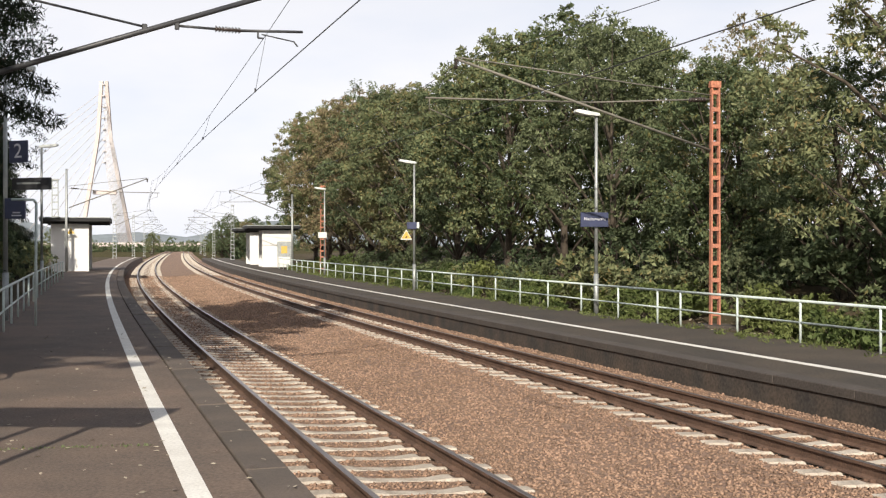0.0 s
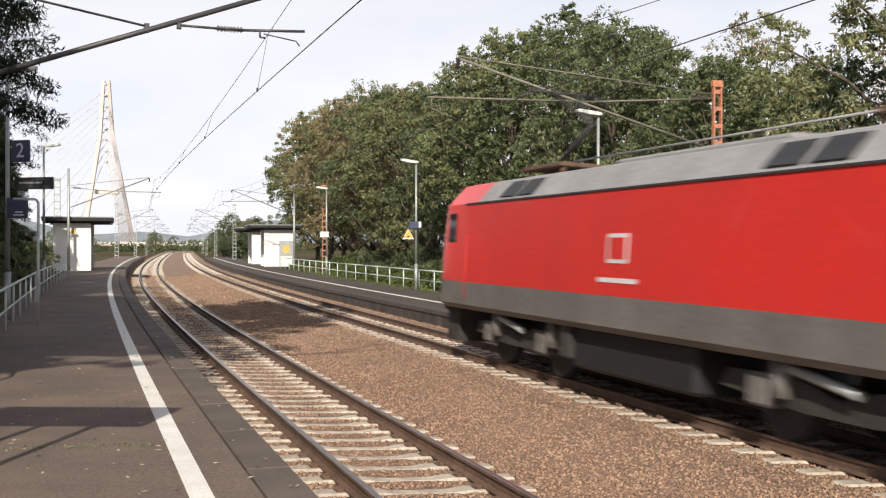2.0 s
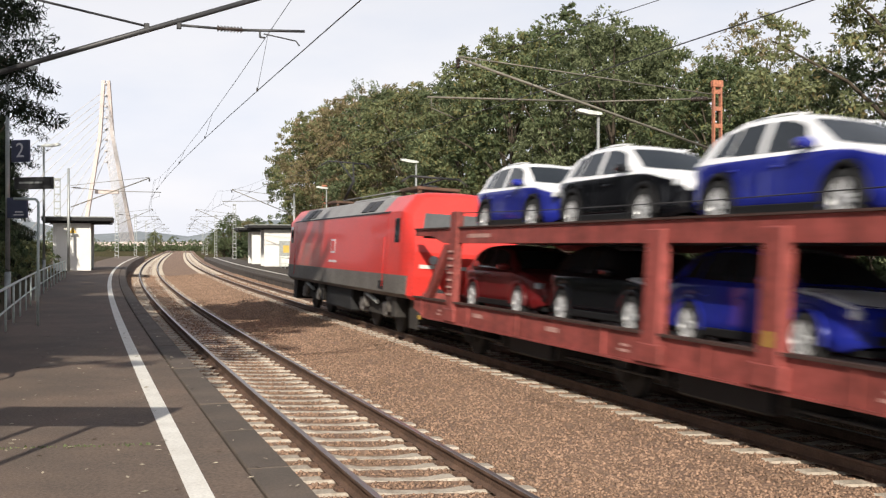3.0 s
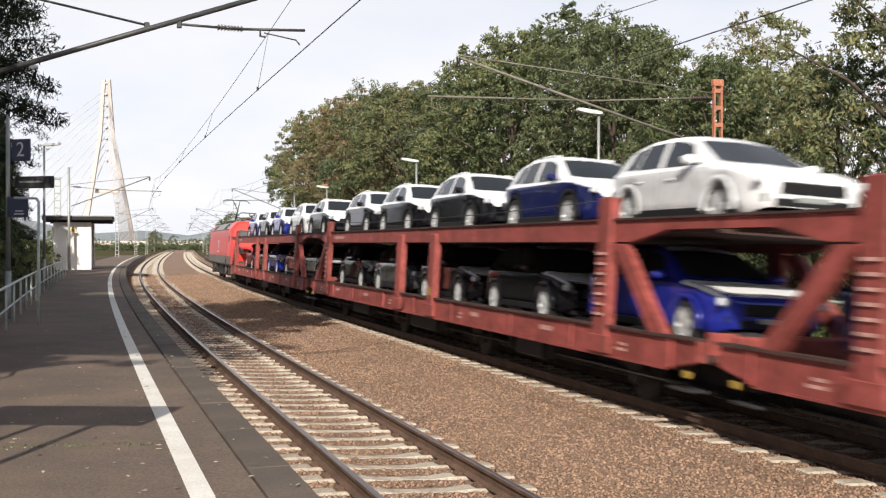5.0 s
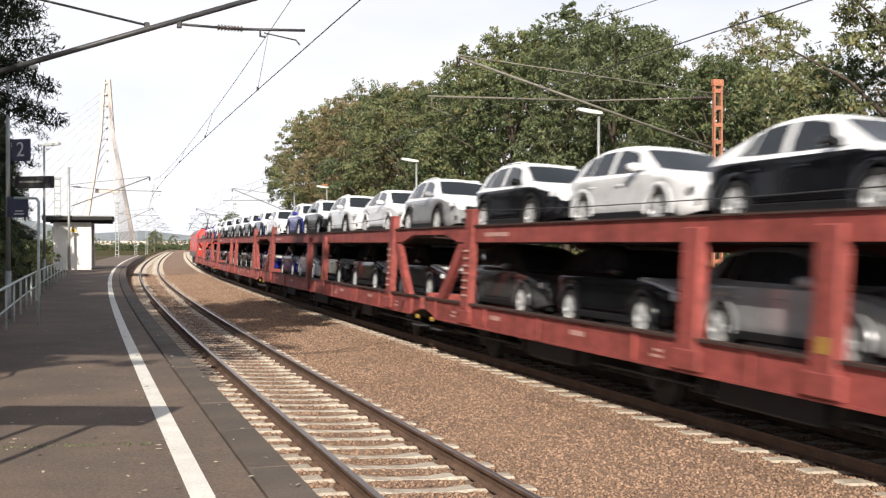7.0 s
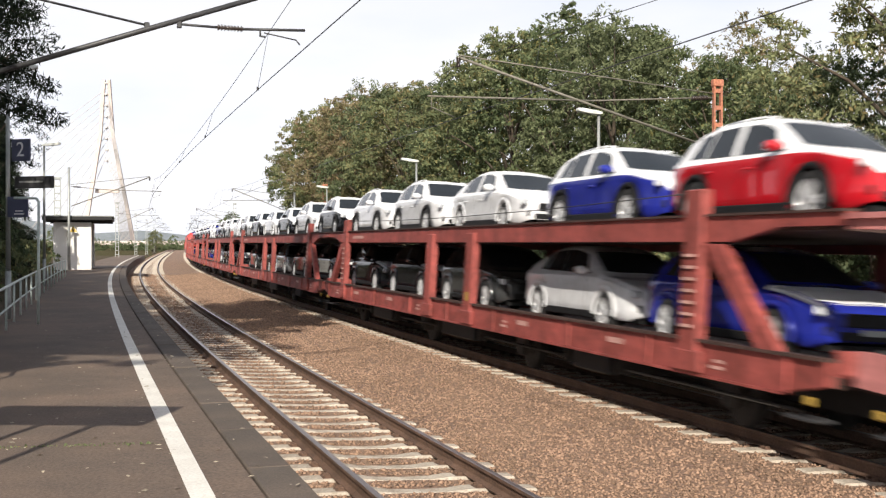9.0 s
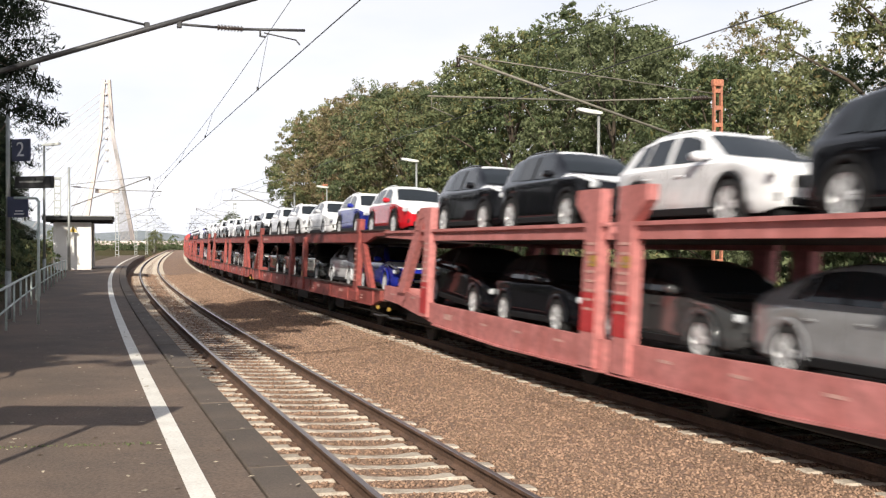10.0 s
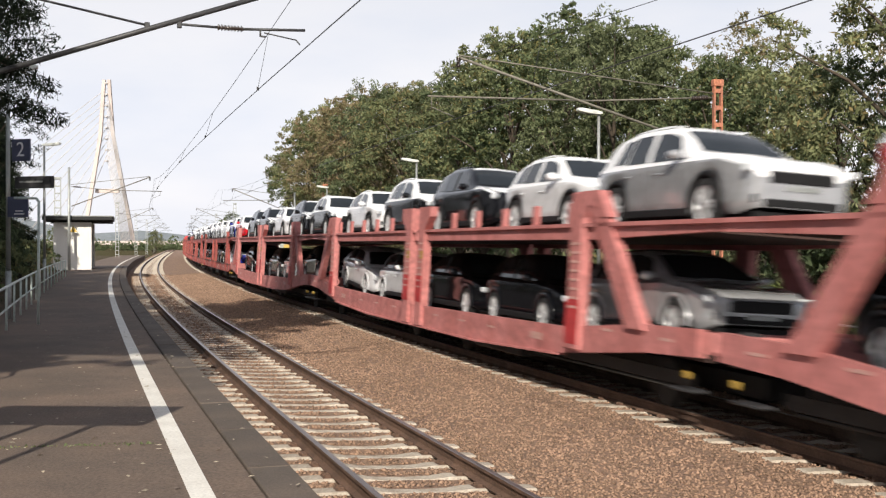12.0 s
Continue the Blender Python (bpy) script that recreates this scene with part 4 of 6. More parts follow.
# far woods and hills
def far_hedge(name, label, x0, x1, y, height, seed):
    rng = random.Random(seed)
    clumps, x = [], x0
    while x < x1:
        h = height * rng.uniform(0.5, 1.25)
        for _ in range(4):
            clumps.append((x + rng.uniform(-3, 3), y + rng.uniform(-6, 6), rng.uniform(-0.5, h), rng.uniform(1.5, 3.0)))
        x += 3.0
    ob = new(name, leaf_mesh(name, M["leaf_dark"], seed, clumps, 60, 1.1, 1.0))
    tagged(ob, label, "woods", kind="stuff")


far_hedge("far_woods", "hazy green belt of trees far beyond the line", -340, -95, 480, 2.4, 71)
far_hedge("far_woods", "hazy green belt of trees far beyond the line", -150, -20, 560, 4.0, 72)
far_hedge("far_woods", "hazy green belt of trees far beyond the line", -41, -32, 222, 2.2, 73)
for x, y, k, sz in ((-84, 330, 0, 0.52), (-87, 338, 2, 0.46), (-45.5, 228, 1, 0.50), (-43, 222, 0, 0.60), (-40.5, 218, 2, 0.64), (-42, 234, 1, 0.66), (-39, 226, 3, 0.60), (-44, 260, 0, 0.70), (-38, 232, 2, 0.62),
                    (-118, 300, 1, 0.6), (-110, 320, 0, 0.6), (-128, 310, 2, 0.6)):
    plant("tree", "green tree far along the line", "tree", KINDS[k], pose(x, y, -0.8, 0, 0, x * 7) @ Matrix.Diagonal((sz, sz, sz, 1)), "far trees")
# Pale blue-grey of distance haze is mixed into the hills' base colour.
M["hill"] = material("far_hill_haze", (0.20, 0.23, 0.24), 1.0, spread=0.2, scale=0.004, fine=0.05, bump=0.0, tint=(0.26, 0.29, 0.32))
hill = Shape()
ridge = [(-1300 + 60 * k, 2600, 40 + 18 * math.sin(k * 0.45) + 9 * math.sin(k * 1.3 + 1)) for k in range(24)]
hill.loft([[(x, y - 700, -1), (x, y - 250, z * 0.7), (x, y, z), (x, y + 500, -1)] for x, y, z in ridge])
structure("backdrop_hills", hill, M["hill"], "low hazy wooded hills on the horizon", "hills", fix=False)


# ---- the train ----
def wheelset(parent, x, r, name="wheelset"):
    sh = Shape().tube((x, -0.8, r), (x, 0.8, r), 0.08, n=8)
    for y in (-1, 1):
        sh.tube((x, y * 0.69, r), (x, y * 0.82, r), r, n=24).tube((x, y * 0.66, r), (x, y * 0.69, r), r + 0.03, n=24).tube((x, y * 0.82, r), (x, y * 0.86, r), r * 0.35, n=14)
    return part(name, sh, M["bogie"], parent)


def locomotive():
    t = thing("locomotive", "bright red electric locomotive with grey skirt and roof", "locomotive")
    W = 1.50

    low = lambda z: z if z < 1.545 else 1.54 + (z - 1.54) * 0.905

    def ring(x, pts, sgn=1):
        """Points (y, z); past the cab doors the sides draw in and the front rakes back above the waist."""
        out = []
        ax = abs(x)
        f = max(0.0, (ax - 7.95) / 0.80)
        for y, z in pts:
            z = low(z)
            k = 1 - 0.12 * f ** 2
            rake = f * (max(0.0, z - 2.15) * 0.34 + max(0.0, 1.5 - z) * 0.15)
            drop = 0.10 * f ** 2 if z > 3.1 else 0.0
            out.append(((ax - rake) * (1 if x > 0 else -1), y * k, z - drop))
        return out

    mid = [-6.75, -4, -2, 0, 2, 4, 6.75]
    side = lambda s_: [(s_ * W, 1.54), (s_ * W, 2.2), (s_ * W, 3.30)]
    for s_ in (-1, 1):
        part("side_panel", Shape().loft([ring(x, side(s_)) for x in mid]), M["loco_red"], t)
    skirt = [(-W + 0.12, 0.98), (-W - 0.01, 1.08), (-W - 0.01, 1.54), (W + 0.01, 1.54), (W + 0.01, 1.08), (W - 0.12, 0.98)]
    ends = [-8.5, -8.3, -8.05] + mid + [8.05, 8.3, 8.5]
    part("skirt", Shape().loft([ring(x, skirt) for x in ends], closed=True, caps=True, smooth=False), M["loco_grey"], t, "dusty grey lower body")
    roof = [(-W, 3.30), (-W + 0.02, 3.34), (-1.16, 3.78), (-0.9, 3.86), (0, 3.90), (0.9, 3.86), (1.16, 3.78), (W - 0.02, 3.34), (W, 3.30)]
    part("roof", Shape().loft([ring(x, roof) for x in [-6.2, -3, 0, 3, 6.2]], smooth=False), M["loco_roof"], t, "light grey sloping roof")
    part("gutter", Shape().box(-6.9, 6.9, -W - 0.02, -W + 0.01, 3.118, 3.15).box(-6.9, 6.9, W - 0.01, W + 0.02, 3.118, 3.15), M["dark_steel"], t)
    cabp = [(-W, 1.541), (-W, 2.2), (-W, 3.30), (-W + 0.02, 3.34), (-1.16, 3.78), (-0.9, 3.86), (0, 3.90), (0.9, 3.86), (1.16, 3.78), (W - 0.02, 3.34), (W, 3.30), (W, 2.2), (W, 1.541)]
    for e in (-1, 1):
        sh = Shape().loft([ring(e * x, cabp) for x in (6.75, 7.5, 7.95, 8.2, 8.4, 8.55, 8.68, 8.75)], smooth=False)
        sh.loft([[(e * 6.2, y, low(z)) for y, z in roof], [(e * 6.75, y, low(z)) for y, z in roof]], smooth=False)
        front = ring(e * 8.75, cabp)
        sh.add(front, [list(range(len(front)))])
        apron = [(-W, 1.541), (-W - 0.002, 1.06), (-W + 0.12, 0.96), (W - 0.12, 0.96), (W + 0.002, 1.06), (W, 1.541)]
        sh.loft([ring(e * x, apron) for x in (8.505, 8.55, 8.68, 8.75)], smooth=False)
        low_front = ring(e * 8.75, apron)
        sh.add(low_front, [list(range(len(low_front)))])
        cab = part("cab", sh, M["loco_bright"], t, "brighter red cab end")
        k = 0.87
        xw = lambda z: 8.75 - (z - 2.15) * 0.34
        part("windscreen", Shape().add([(e * (xw(z) + 0.012), y, z) for y, z in ((-1.14, 2.56), (1.14, 2.56), (1.03, 3.10), (-1.03, 3.10))], [(0, 1, 2, 3)]), M["loco_glass"], cab)
        part("stripe", Shape().box(e * 8.76 - 0.012, e * 8.76 + 0.012, -1.2, 1.2, 1.74, 1.83), M["white_paint"], cab)
        for y in (-1, 1):
            part("headlight", Shape().tube((e * 8.74, y * 0.85, 1.95), (e * 8.79, y * 0.85, 1.95), 0.11, n=14), M["lamp_glass"], cab)
            part("side_window", Shape().box(*sorted((e * 7.42, e * 7.92)), y * W * 0.992 - 0.02, y * W * 0.992 + 0.02, 2.34, 2.97, 0.02), M["glass"], cab)
            part("door_edge", Shape().box(*sorted((e * 6.74, e * 6.77)), y * W - 0.008, y * W + 0.004, 1.55, 3.12), M["loco_red"], cab)
            part("handrail", Shape().tube((e * 6.6, y * (W + 0.05), 1.2), (e * 6.6, y * (W + 0.05), 2.5), 0.012, n=6), M["loco_red"], cab)
            bf = part("buffer", Shape().tube((e * 8.7, y * 0.88, 1.06), (e * 9.15, y * 0.88, 1.06), 0.13, n=14).tube((e * 9.15, y * 0.88, 1.06), (e * 9.22, y * 0.88, 1.06), 0.24, n=18), M["dark_steel"], t)
        part("coupling_hook", Shape().box(*sorted((e * 8.7, e * 9.2)), -0.08, 0.08, 0.98, 1.12, 0.02), M["dark_steel"], t)
        part("plough", Shape().extrude([(e * 8.0, 0.25), (e * 8.65, 0.25), (e * 8.7, 0.98), (e * 7.9, 0.98)], -1.15, 1.15), M["bogie"], t)
        for y in (-1, 1):
            for v0, v1 in ((3.5, 4.2), (4.35, 5.05)):
              part("roof_vent", Shape().box(*sorted((e * v0, e * v1)), -0.2, 0.2, -0.012, 0.012, m=Matrix.Translation((0, y * 1.345, 3.362)) @ Matrix.Rotation(y * -0.86, 4, "X")), M["dark_steel"], t)
    for y in (-1, 1):
        logo = part("logo_panel", Shape().box(-0.30, 0.34, y * (W + 0.006) - 0.004, y * (W + 0.006) + 0.004, 2.03, 2.47), M["sign_white"], t)
        part("logo_mark", Shape().box(-0.24, 0.28, y * (W + 0.012) - 0.003, y * (W + 0.012) + 0.003, 2.09, 2.41), M["loco_red"], logo)
        part("number_bar", Shape().box(-0.6, 0.6, y * (W + 0.006) - 0.004, y * (W + 0.006) + 0.004, 1.74, 1.81), M["sign_white"], t)
        part("side_step", Shape().box(-6.6, -6.1, *sorted((y * (W + 0.01), y * (W + 0.03))), 1.14, 1.36, 0.01), M["black"], t)
    for c in (-4.6, 4.6):
        for y in (-1, 1):
            fr = part("bogie_frame", Shape().extrude([(c - 2.3, 0.55), (c - 2.1, 0.78), (c - 0.7, 0.80), (c, 0.62), (c + 0.7, 0.80), (c + 2.1, 0.78), (c + 2.3, 0.55), (c + 0.6, 0.42), (c - 0.6, 0.42)], y * 1.06 - 0.07, y * 1.06 + 0.07), M["bogie"], t)
            for x in (-1.32, 1.32):
                part("axle_box", Shape().box(c + x - 0.22, c + x + 0.22, y * 1.14 - 0.12, y * 1.14 + 0.12, 0.40, 0.80, 0.04), M["loco_grey"], fr)
                part("spring", Shape().tube((c + x - 0.42, y * 1.2, 0.55), (c + x - 0.42, y * 1.2, 1.0), 0.12, n=12), M["loco_grey"], fr)
            part("damper", Shape().tube((c - 0.5, y * 1.25, 0.75), (c + 0.7, y * 1.25, 0.92), 0.06, n=10), M["galv"], fr)
            part("sand_box", Shape().box(c - 2.75, c - 2.35, y * 1.2 - 0.15, y * 1.2 + 0.15, 0.45, 1.0, 0.03), M["bogie"], fr)
        for x in (-1.32, 1.32):
            wheelset(t, c + x, 0.60)
    part("underframe_box", Shape().box(-1.9, 1.9, -1.25, 1.25, 0.32, 1.0, 0.05), M["black"], t)
    for e, raised in ((1, True), (-1, False)):
        x = e * 5.2
        sh = Shape().box(x - 0.9, x + 0.9, -0.6, 0.6, 3.84, 3.92, 0.01)
        for a in (-0.8, 0.8):
            for b in (-0.5, 0.5):
                sh.tube((x + a, b, 3.66), (x + a, b, 3.86), 0.05, n=8)
        top = 5.42 if raised else 4.2
        knee = (x - e * 0.9, 0, (3.9 + top) / 2 if raised else 4.05)
        p = part("pantograph", sh, M["rail_side"], t, "folded" if not raised else "raised current collector")
        part("lower_arm", Shape().tube((x + e * 0.7, 0, 3.92), knee, 0.05, n=8), M["dark_steel"], p)
        part("upper_arm", Shape().tube(knee, (x + e * 0.5, 0.25, top), 0.03, n=8).tube(knee, (x + e * 0.5, -0.25, top), 0.03, n=8), M["dark_steel"], p)
        part("collector", Shape().tube((x + e * 0.5, -0.7, top), (x + e * 0.5, 0.7, top), 0.03, n=8).tube((x + e * 0.5, 0.7, top), (x + e * 0.5, 0.95, top - 0.18), 0.025, n=8).tube((x + e * 0.5, -0.7, top), (x + e * 0.5, -0.95, top - 0.18), 0.025, n=8), M["dark_steel"], p)
    part("roof_equipment", Shape().box(-2.5, 2.5, -0.35, 0.35, 3.68, 3.84, 0.04).tube((-4.4, 0.3, 3.94), (4.4, 0.3, 3.94), 0.02, n=6), M["loco_roof"], t)
    return t


def rungs(parent, x, y, z0, z1, n, w=0.30):
    for k in range(n):
        z = z0 + (z1 - z0) * k / (n - 1)
        part("rung", Shape().box(x - w / 2, x + w / 2, *sorted((y * 1.575, y * 1.588)), z - 0.02, z + 0.02), M["hatch_paint"], parent)


def wagon_ends(t, mat):
    for e in (-1, 1):
        part("headstock", Shape().box(*sorted((e * 12.85, e * 13.0)), -1.3, 1.3, 0.80, 1.18, 0.02), mat, t)
        for y in (-1, 1):
            part("buffer", Shape().tube((e * 13.0, y * 0.88, 1.0), (e * 13.12, y * 0.88, 1.0), 0.11, n=12).tube((e * 13.12, y * 0.88, 1.0), (e * 13.2, y * 0.88, 1.0), 0.22, n=16), M["dark_steel"], t)
            part("shunter_handle", Shape().box(*sorted((e * 12.62, e * 12.72)), *sorted((y * 1.40, y * 1.48)), 0.56, 0.66, 0.02), M["handle_yellow"], t)
            part("step", Shape().box(*sorted((e * 12.2, e * 12.75)), *sorted((y * 1.15, y * 1.45)), 0.38, 0.42, 0.01), M["dark_steel"], t)


def underframe(t, boxes, z0, z1):
    """Centre beam, brake cylinders, reservoirs and rigging under the floor; black boxes added to deepen the shade
    below.
    """
    part("centre_beam", Shape().box(-12.8, 12.8, -0.32, 0.32, z0 + 0.08, z1), M["black"], t)
    for a, b in boxes:
        tank = Shape().tube((a + 0.1, 0.75, z0 + 0.20), (b - 0.1, 0.75, z0 + 0.20), 0.19, n=14)
        tank.box(a, a + 0.08, -1.2, 1.2, z0 + 0.05, z1).box(b - 0.08, b, -1.2, 1.2, z0 + 0.05, z1)
        part("air_tank", tank, M["bogie"], t)
        part("brake_box", Shape().box(a + 0.3, b - 0.4, 0.98, 1.22, z0, z1 - 0.06, 0.03), M["black"], t)
    rods = Shape()
    for y in (-1.05, 1.05):
        rods.tube((-12.0, y, z0 + 0.12), (12.0, y, z0 + 0.12), 0.025, n=6)
        rods.box(-12.2, 12.2, y - 0.03, y + 0.03, z1 - 0.20, z1 - 0.02)
    part("brake_rod", rods, M["bogie"], t)


def wagon_flat(mat, label):
    """Two-deck car carrier with straight side sills."""
    t = thing("car_carrier_wagon", label, "wagon", group="car carrier wagons")
    part("lower_floor", Shape().box(-13.0, 13.0, -1.38, 1.38, 0.78, 0.90), M["wagon_floor"], t)
    underframe(t, ((-7.6, -5.6), (-1.3, 1.6), (5.2, 7.9)), 0.30, 0.78)
    part("upper_floor", Shape().box(-12.95, 12.95, -1.38, 1.38, 2.46, 2.515), M["wagon_floor"], t)
    for y in (-1, 1):
        a, b = sorted((y * 1.38, y * 1.49))
        out = [(-13.0, 0.80), (-12.2, 0.66), (12.2, 0.66), (13.0, 0.80), (13.0, 1.06), (-13.0, 1.06)]
        sill = part("side_sill", Shape().extrude(out, a, b), mat, t)
        part("flange", Shape().box(-13.0, 13.0, *sorted((y * 1.36, y * 1.54)), 1.06, 1.10), M["wagon_floor"], sill)
        part("foot_flange", Shape().box(-12.2, 12.2, *sorted((y * 1.36, y * 1.53)), 0.63, 0.66), mat, sill)
        for x in (-8.3, -4.6, 4.6, 8.3):
            part("marking", Shape().box(x, x + 0.5, *sorted((y * 1.491, y * 1.496)), 0.85, 0.93), M["hatch_paint"], sill)
        out = [(-13.22, 2.50), (-12.0, 2.50), (-11.0, 2.33), (11.0, 2.33), (12.0, 2.50), (13.22, 2.50), (13.22, 2.645), (-13.22, 2.645)]
        beam = part("upper_beam", Shape().extrude(out, a, b), mat, t)
        part("flange", Shape().box(-13.22, 13.22, *sorted((y * 1.36, y * 1.53)), 2.645, 2.675), M["wagon_floor"], beam)
        part("marking", Shape().box(8.1, 9.4, *sorted((y * 1.491, y * 1.496)), 2.44, 2.52), M["hatch_paint"], beam)
        for x in (-1.4, 1.4):
            part("post", Shape().box(x - 0.22, x + 0.22, *sorted((y * 1.40, y * 1.56)), 0.9, 2.52, 0.02), mat, t)
        for e in (-1, 1):
            x = e * 10.2
            p = part("end_post", Shape().box(x - 0.22, x + 0.22, *sorted((y * 1.40, y * 1.56)), 0.66, 3.00, 0.02), mat, t)
            rungs(p, x, y, 1.25, 2.15, 7)
            part("brace", Shape().extrude([(e * 10.45, 2.30), (e * 10.85, 2.30), (e * 12.15, 1.08), (e * 11.75, 1.08)], *sorted((y * 1.40, y * 1.53))), mat, t)
        for x in (-12.3, -9.1, -6.4, -2.9, 0.0, 2.9, 6.4, 9.1, 12.3):
            part("stiffener", Shape().box(x - 0.03, x + 0.03, *sorted((y * 1.489, y * 1.525)), 0.665, 1.055), mat, sill)
        for x in (-1.4, 1.4, -10.2, 10.2):
            part("foot_plate", Shape().box(x - 0.34, x + 0.34, *sorted((y * 1.491, y * 1.572)), 0.67, 0.95, 0.02), mat, sill)
        for x in (-11.0, -3.6, 2.1, 10.9):
            part("marking", Shape().box(x, x + 0.32, *sorted((y * 1.491, y * 1.496)), 0.76, 0.80).box(x, x + 0.22, *sorted((y * 1.491, y * 1.496)), 0.84, 0.88), M["hatch_paint"], sill)
        part("hazard_label", Shape().box(-1.50, -1.32, *sorted((y * 1.561, y * 1.566)), 1.14, 1.32), M["handle_yellow"], t)
        part("inner_rail", Shape().box(-12.9, 12.9, *sorted((y * 1.26, y * 1.34)), 2.515, 2.59), M["wagon_floor"], t)
        part("wire_rope", Shape().path([Vector((x, y * 1.46, 2.97 - 0.10 * (1 - (x / 10.2) ** 2))) for x in (-10.2, -5, 0, 5, 10.2)], 0.009, n=5), M["dark_steel"], t)
    for x in (-10.4, -3.2, 3.2, 10.4):
        wheelset(t, x, 0.38)
        for y in (-1, 1):
            part("axle_guard", Shape().extrude([(x - 0.35, 0.72), (x - 0.12, 0.25), (x + 0.12, 0.25), (x + 0.35, 0.72)], y * 1.0 - 0.04, y * 1.0 + 0.04), M["bogie"], t)
    wagon_ends(t, mat)
    return t


def wagon_trough(mat, label, stanchions):
    """Two-deck car carrier of two short halves, with sloping sills and T-shaped posts at the joint."""
    t = thing("car_carrier_wagon", label, "wagon", group="car carrier wagons")
    part("lower_floor", Shape().box(-7.2, 7.2, -1.36, 1.36, 0.60, 0.70), M["wagon_floor"], t)
    underframe(t, ((-6.6, -3.2), (3.4, 6.4)), 0.24, 0.60)
    part("upper_floor", Shape().box(-12.95, 12.95, -1.38, 1.38, 2.46, 2.515), M["wagon_floor"], t)
    for e in (-1, 1):
        part("end_floor", Shape().extrude([(e * 7.2, 0.60), (e * 7.2, 0.70), (e * 10.4, 0.90), (e * 13.0, 0.90), (e * 13.0, 0.80), (e * 10.4, 0.80)], -1.36, 1.36), M["wagon_floor"], t)
    for y in (-1, 1):
        a, b = sorted((y * 1.38, y * 1.50))
        for e in (-1, 1):
            out = [(e * 0.12, 0.40), (e * 4.5, 0.40), (e * 8.6, 0.52), (e * 11.6, 0.80), (e * 13.0, 0.86), (e * 13.0, 1.22), (e * 11.4, 1.18), (e * 8.8, 0.96), (e * 0.12, 0.86)]
            sill = part("side_sill", Shape().extrude(out, a, b), mat, t)
            part("marking", Shape().box(*sorted((e * 7.4, e * 7.9)), *sorted((y * 1.501, y * 1.506)), 0.67, 0.79), M["hatch_paint"], sill)
            out = [(e * 0.12, 2.37), (e * 10.0, 2.37), (e * 10.8, 2.40), (e * 13.22, 2.46), (e * 13.22, 2.60), (e * 0.12, 2.60)]
            beam = part("upper_beam", Shape().extrude(out, a, b), mat, t)
            part("flange", Shape().box(*sorted((e * 0.12, e * 13.22)), *sorted((y * 1.36, y * 1.56)), 2.56, 2.62), mat, beam)
            xp = e * 9.25
            p = part("end_post", Shape().box(xp - 0.24, xp + 0.24, *sorted((y * 1.40, y * 1.58)), 0.62, 3.12, 0.03), mat, t)
            rungs(p, xp, y, 1.3, 2.3, 8)
            part("warning_band", Shape().box(xp - 0.242, xp + 0.242, *sorted((y * 1.581, y * 1.586)), 0.72, 1.42), M["band_red"], p)
            part("gusset", Shape().extrude([(e * 9.30, 3.12), (e * 9.98, 3.12), (e * 10.34, 2.70), (e * 10.05, 2.70), (e * 9.90, 2.86), (e * 9.62, 2.90), (e * 9.48, 2.70), (e * 9.30, 2.70)], *sorted((y * 1.405, y * 1.575))), mat, t)
            part("brace", Shape().extrude([(e * 9.45, 3.10), (e * 9.95, 3.10), (e * 11.6, 1.10), (e * 11.05, 1.10)], *sorted((y * 1.41, y * 1.56))), mat, t)
            xp = e * 0.55
            out = [(xp - 0.26, 0.42), (xp + 0.26, 0.42), (xp + 0.24, 2.62), (xp + (0.62 if e > 0 else 0.24), 2.92), (xp + (0.62 if e > 0 else 0.24), 3.14), (xp - (0.62 if e < 0 else 0.24), 3.14), (xp - (0.62 if e < 0 else 0.24), 2.92), (xp - 0.24, 2.62)]
            p = part("joint_post", Shape().extrude(out, *sorted((y * 1.40, y * 1.58))), mat, t)
            rungs(p, xp, y, 1.3, 2.3, 8)
            part("warning_band", Shape().box(xp - 0.245, xp + 0.245, *sorted((y * 1.581, y * 1.586)), 0.95, 1.55), M["band_red"], p)
            part("hazard_label", Shape().box(xp - 0.20, xp + 0.02, *sorted((y * 1.581, y * 1.588)), 1.95, 2.12), M["handle_yellow"], p)
            part("foot_flange", Shape().extrude([(e * 0.12, 0.37), (e * 4.5, 0.37), (e * 8.6, 0.49), (e * 8.6, 0.525), (e * 4.5, 0.405), (e * 0.12, 0.405)], *sorted((y * 1.36, y * 1.56))), mat, sill)
            for xs in (1.6, 3.4, 5.2, 10.2, 12.0):
                part("marking", Shape().box(*sorted((e * xs, e * (xs + 0.36))), *sorted((y * 1.501, y * 1.506)), 0.70 if xs < 8 else 1.00, 0.74 if xs < 8 else 1.04), M["hatch_paint"], sill)
            if stanchions:
                for k in range(5):
                    xs = e * (2.6 + 1.55 * k)
                    part("stanchion", Shape().box(xs - 0.10, xs + 0.10, *sorted((y * 1.42, y * 1.50)), 2.58, 2.96, 0.01), mat, t)
    for x in (-11.0, -2.0, 2.0, 11.0):
        wheelset(t, x, 0.36)
    wagon_ends(t, mat)
    return t


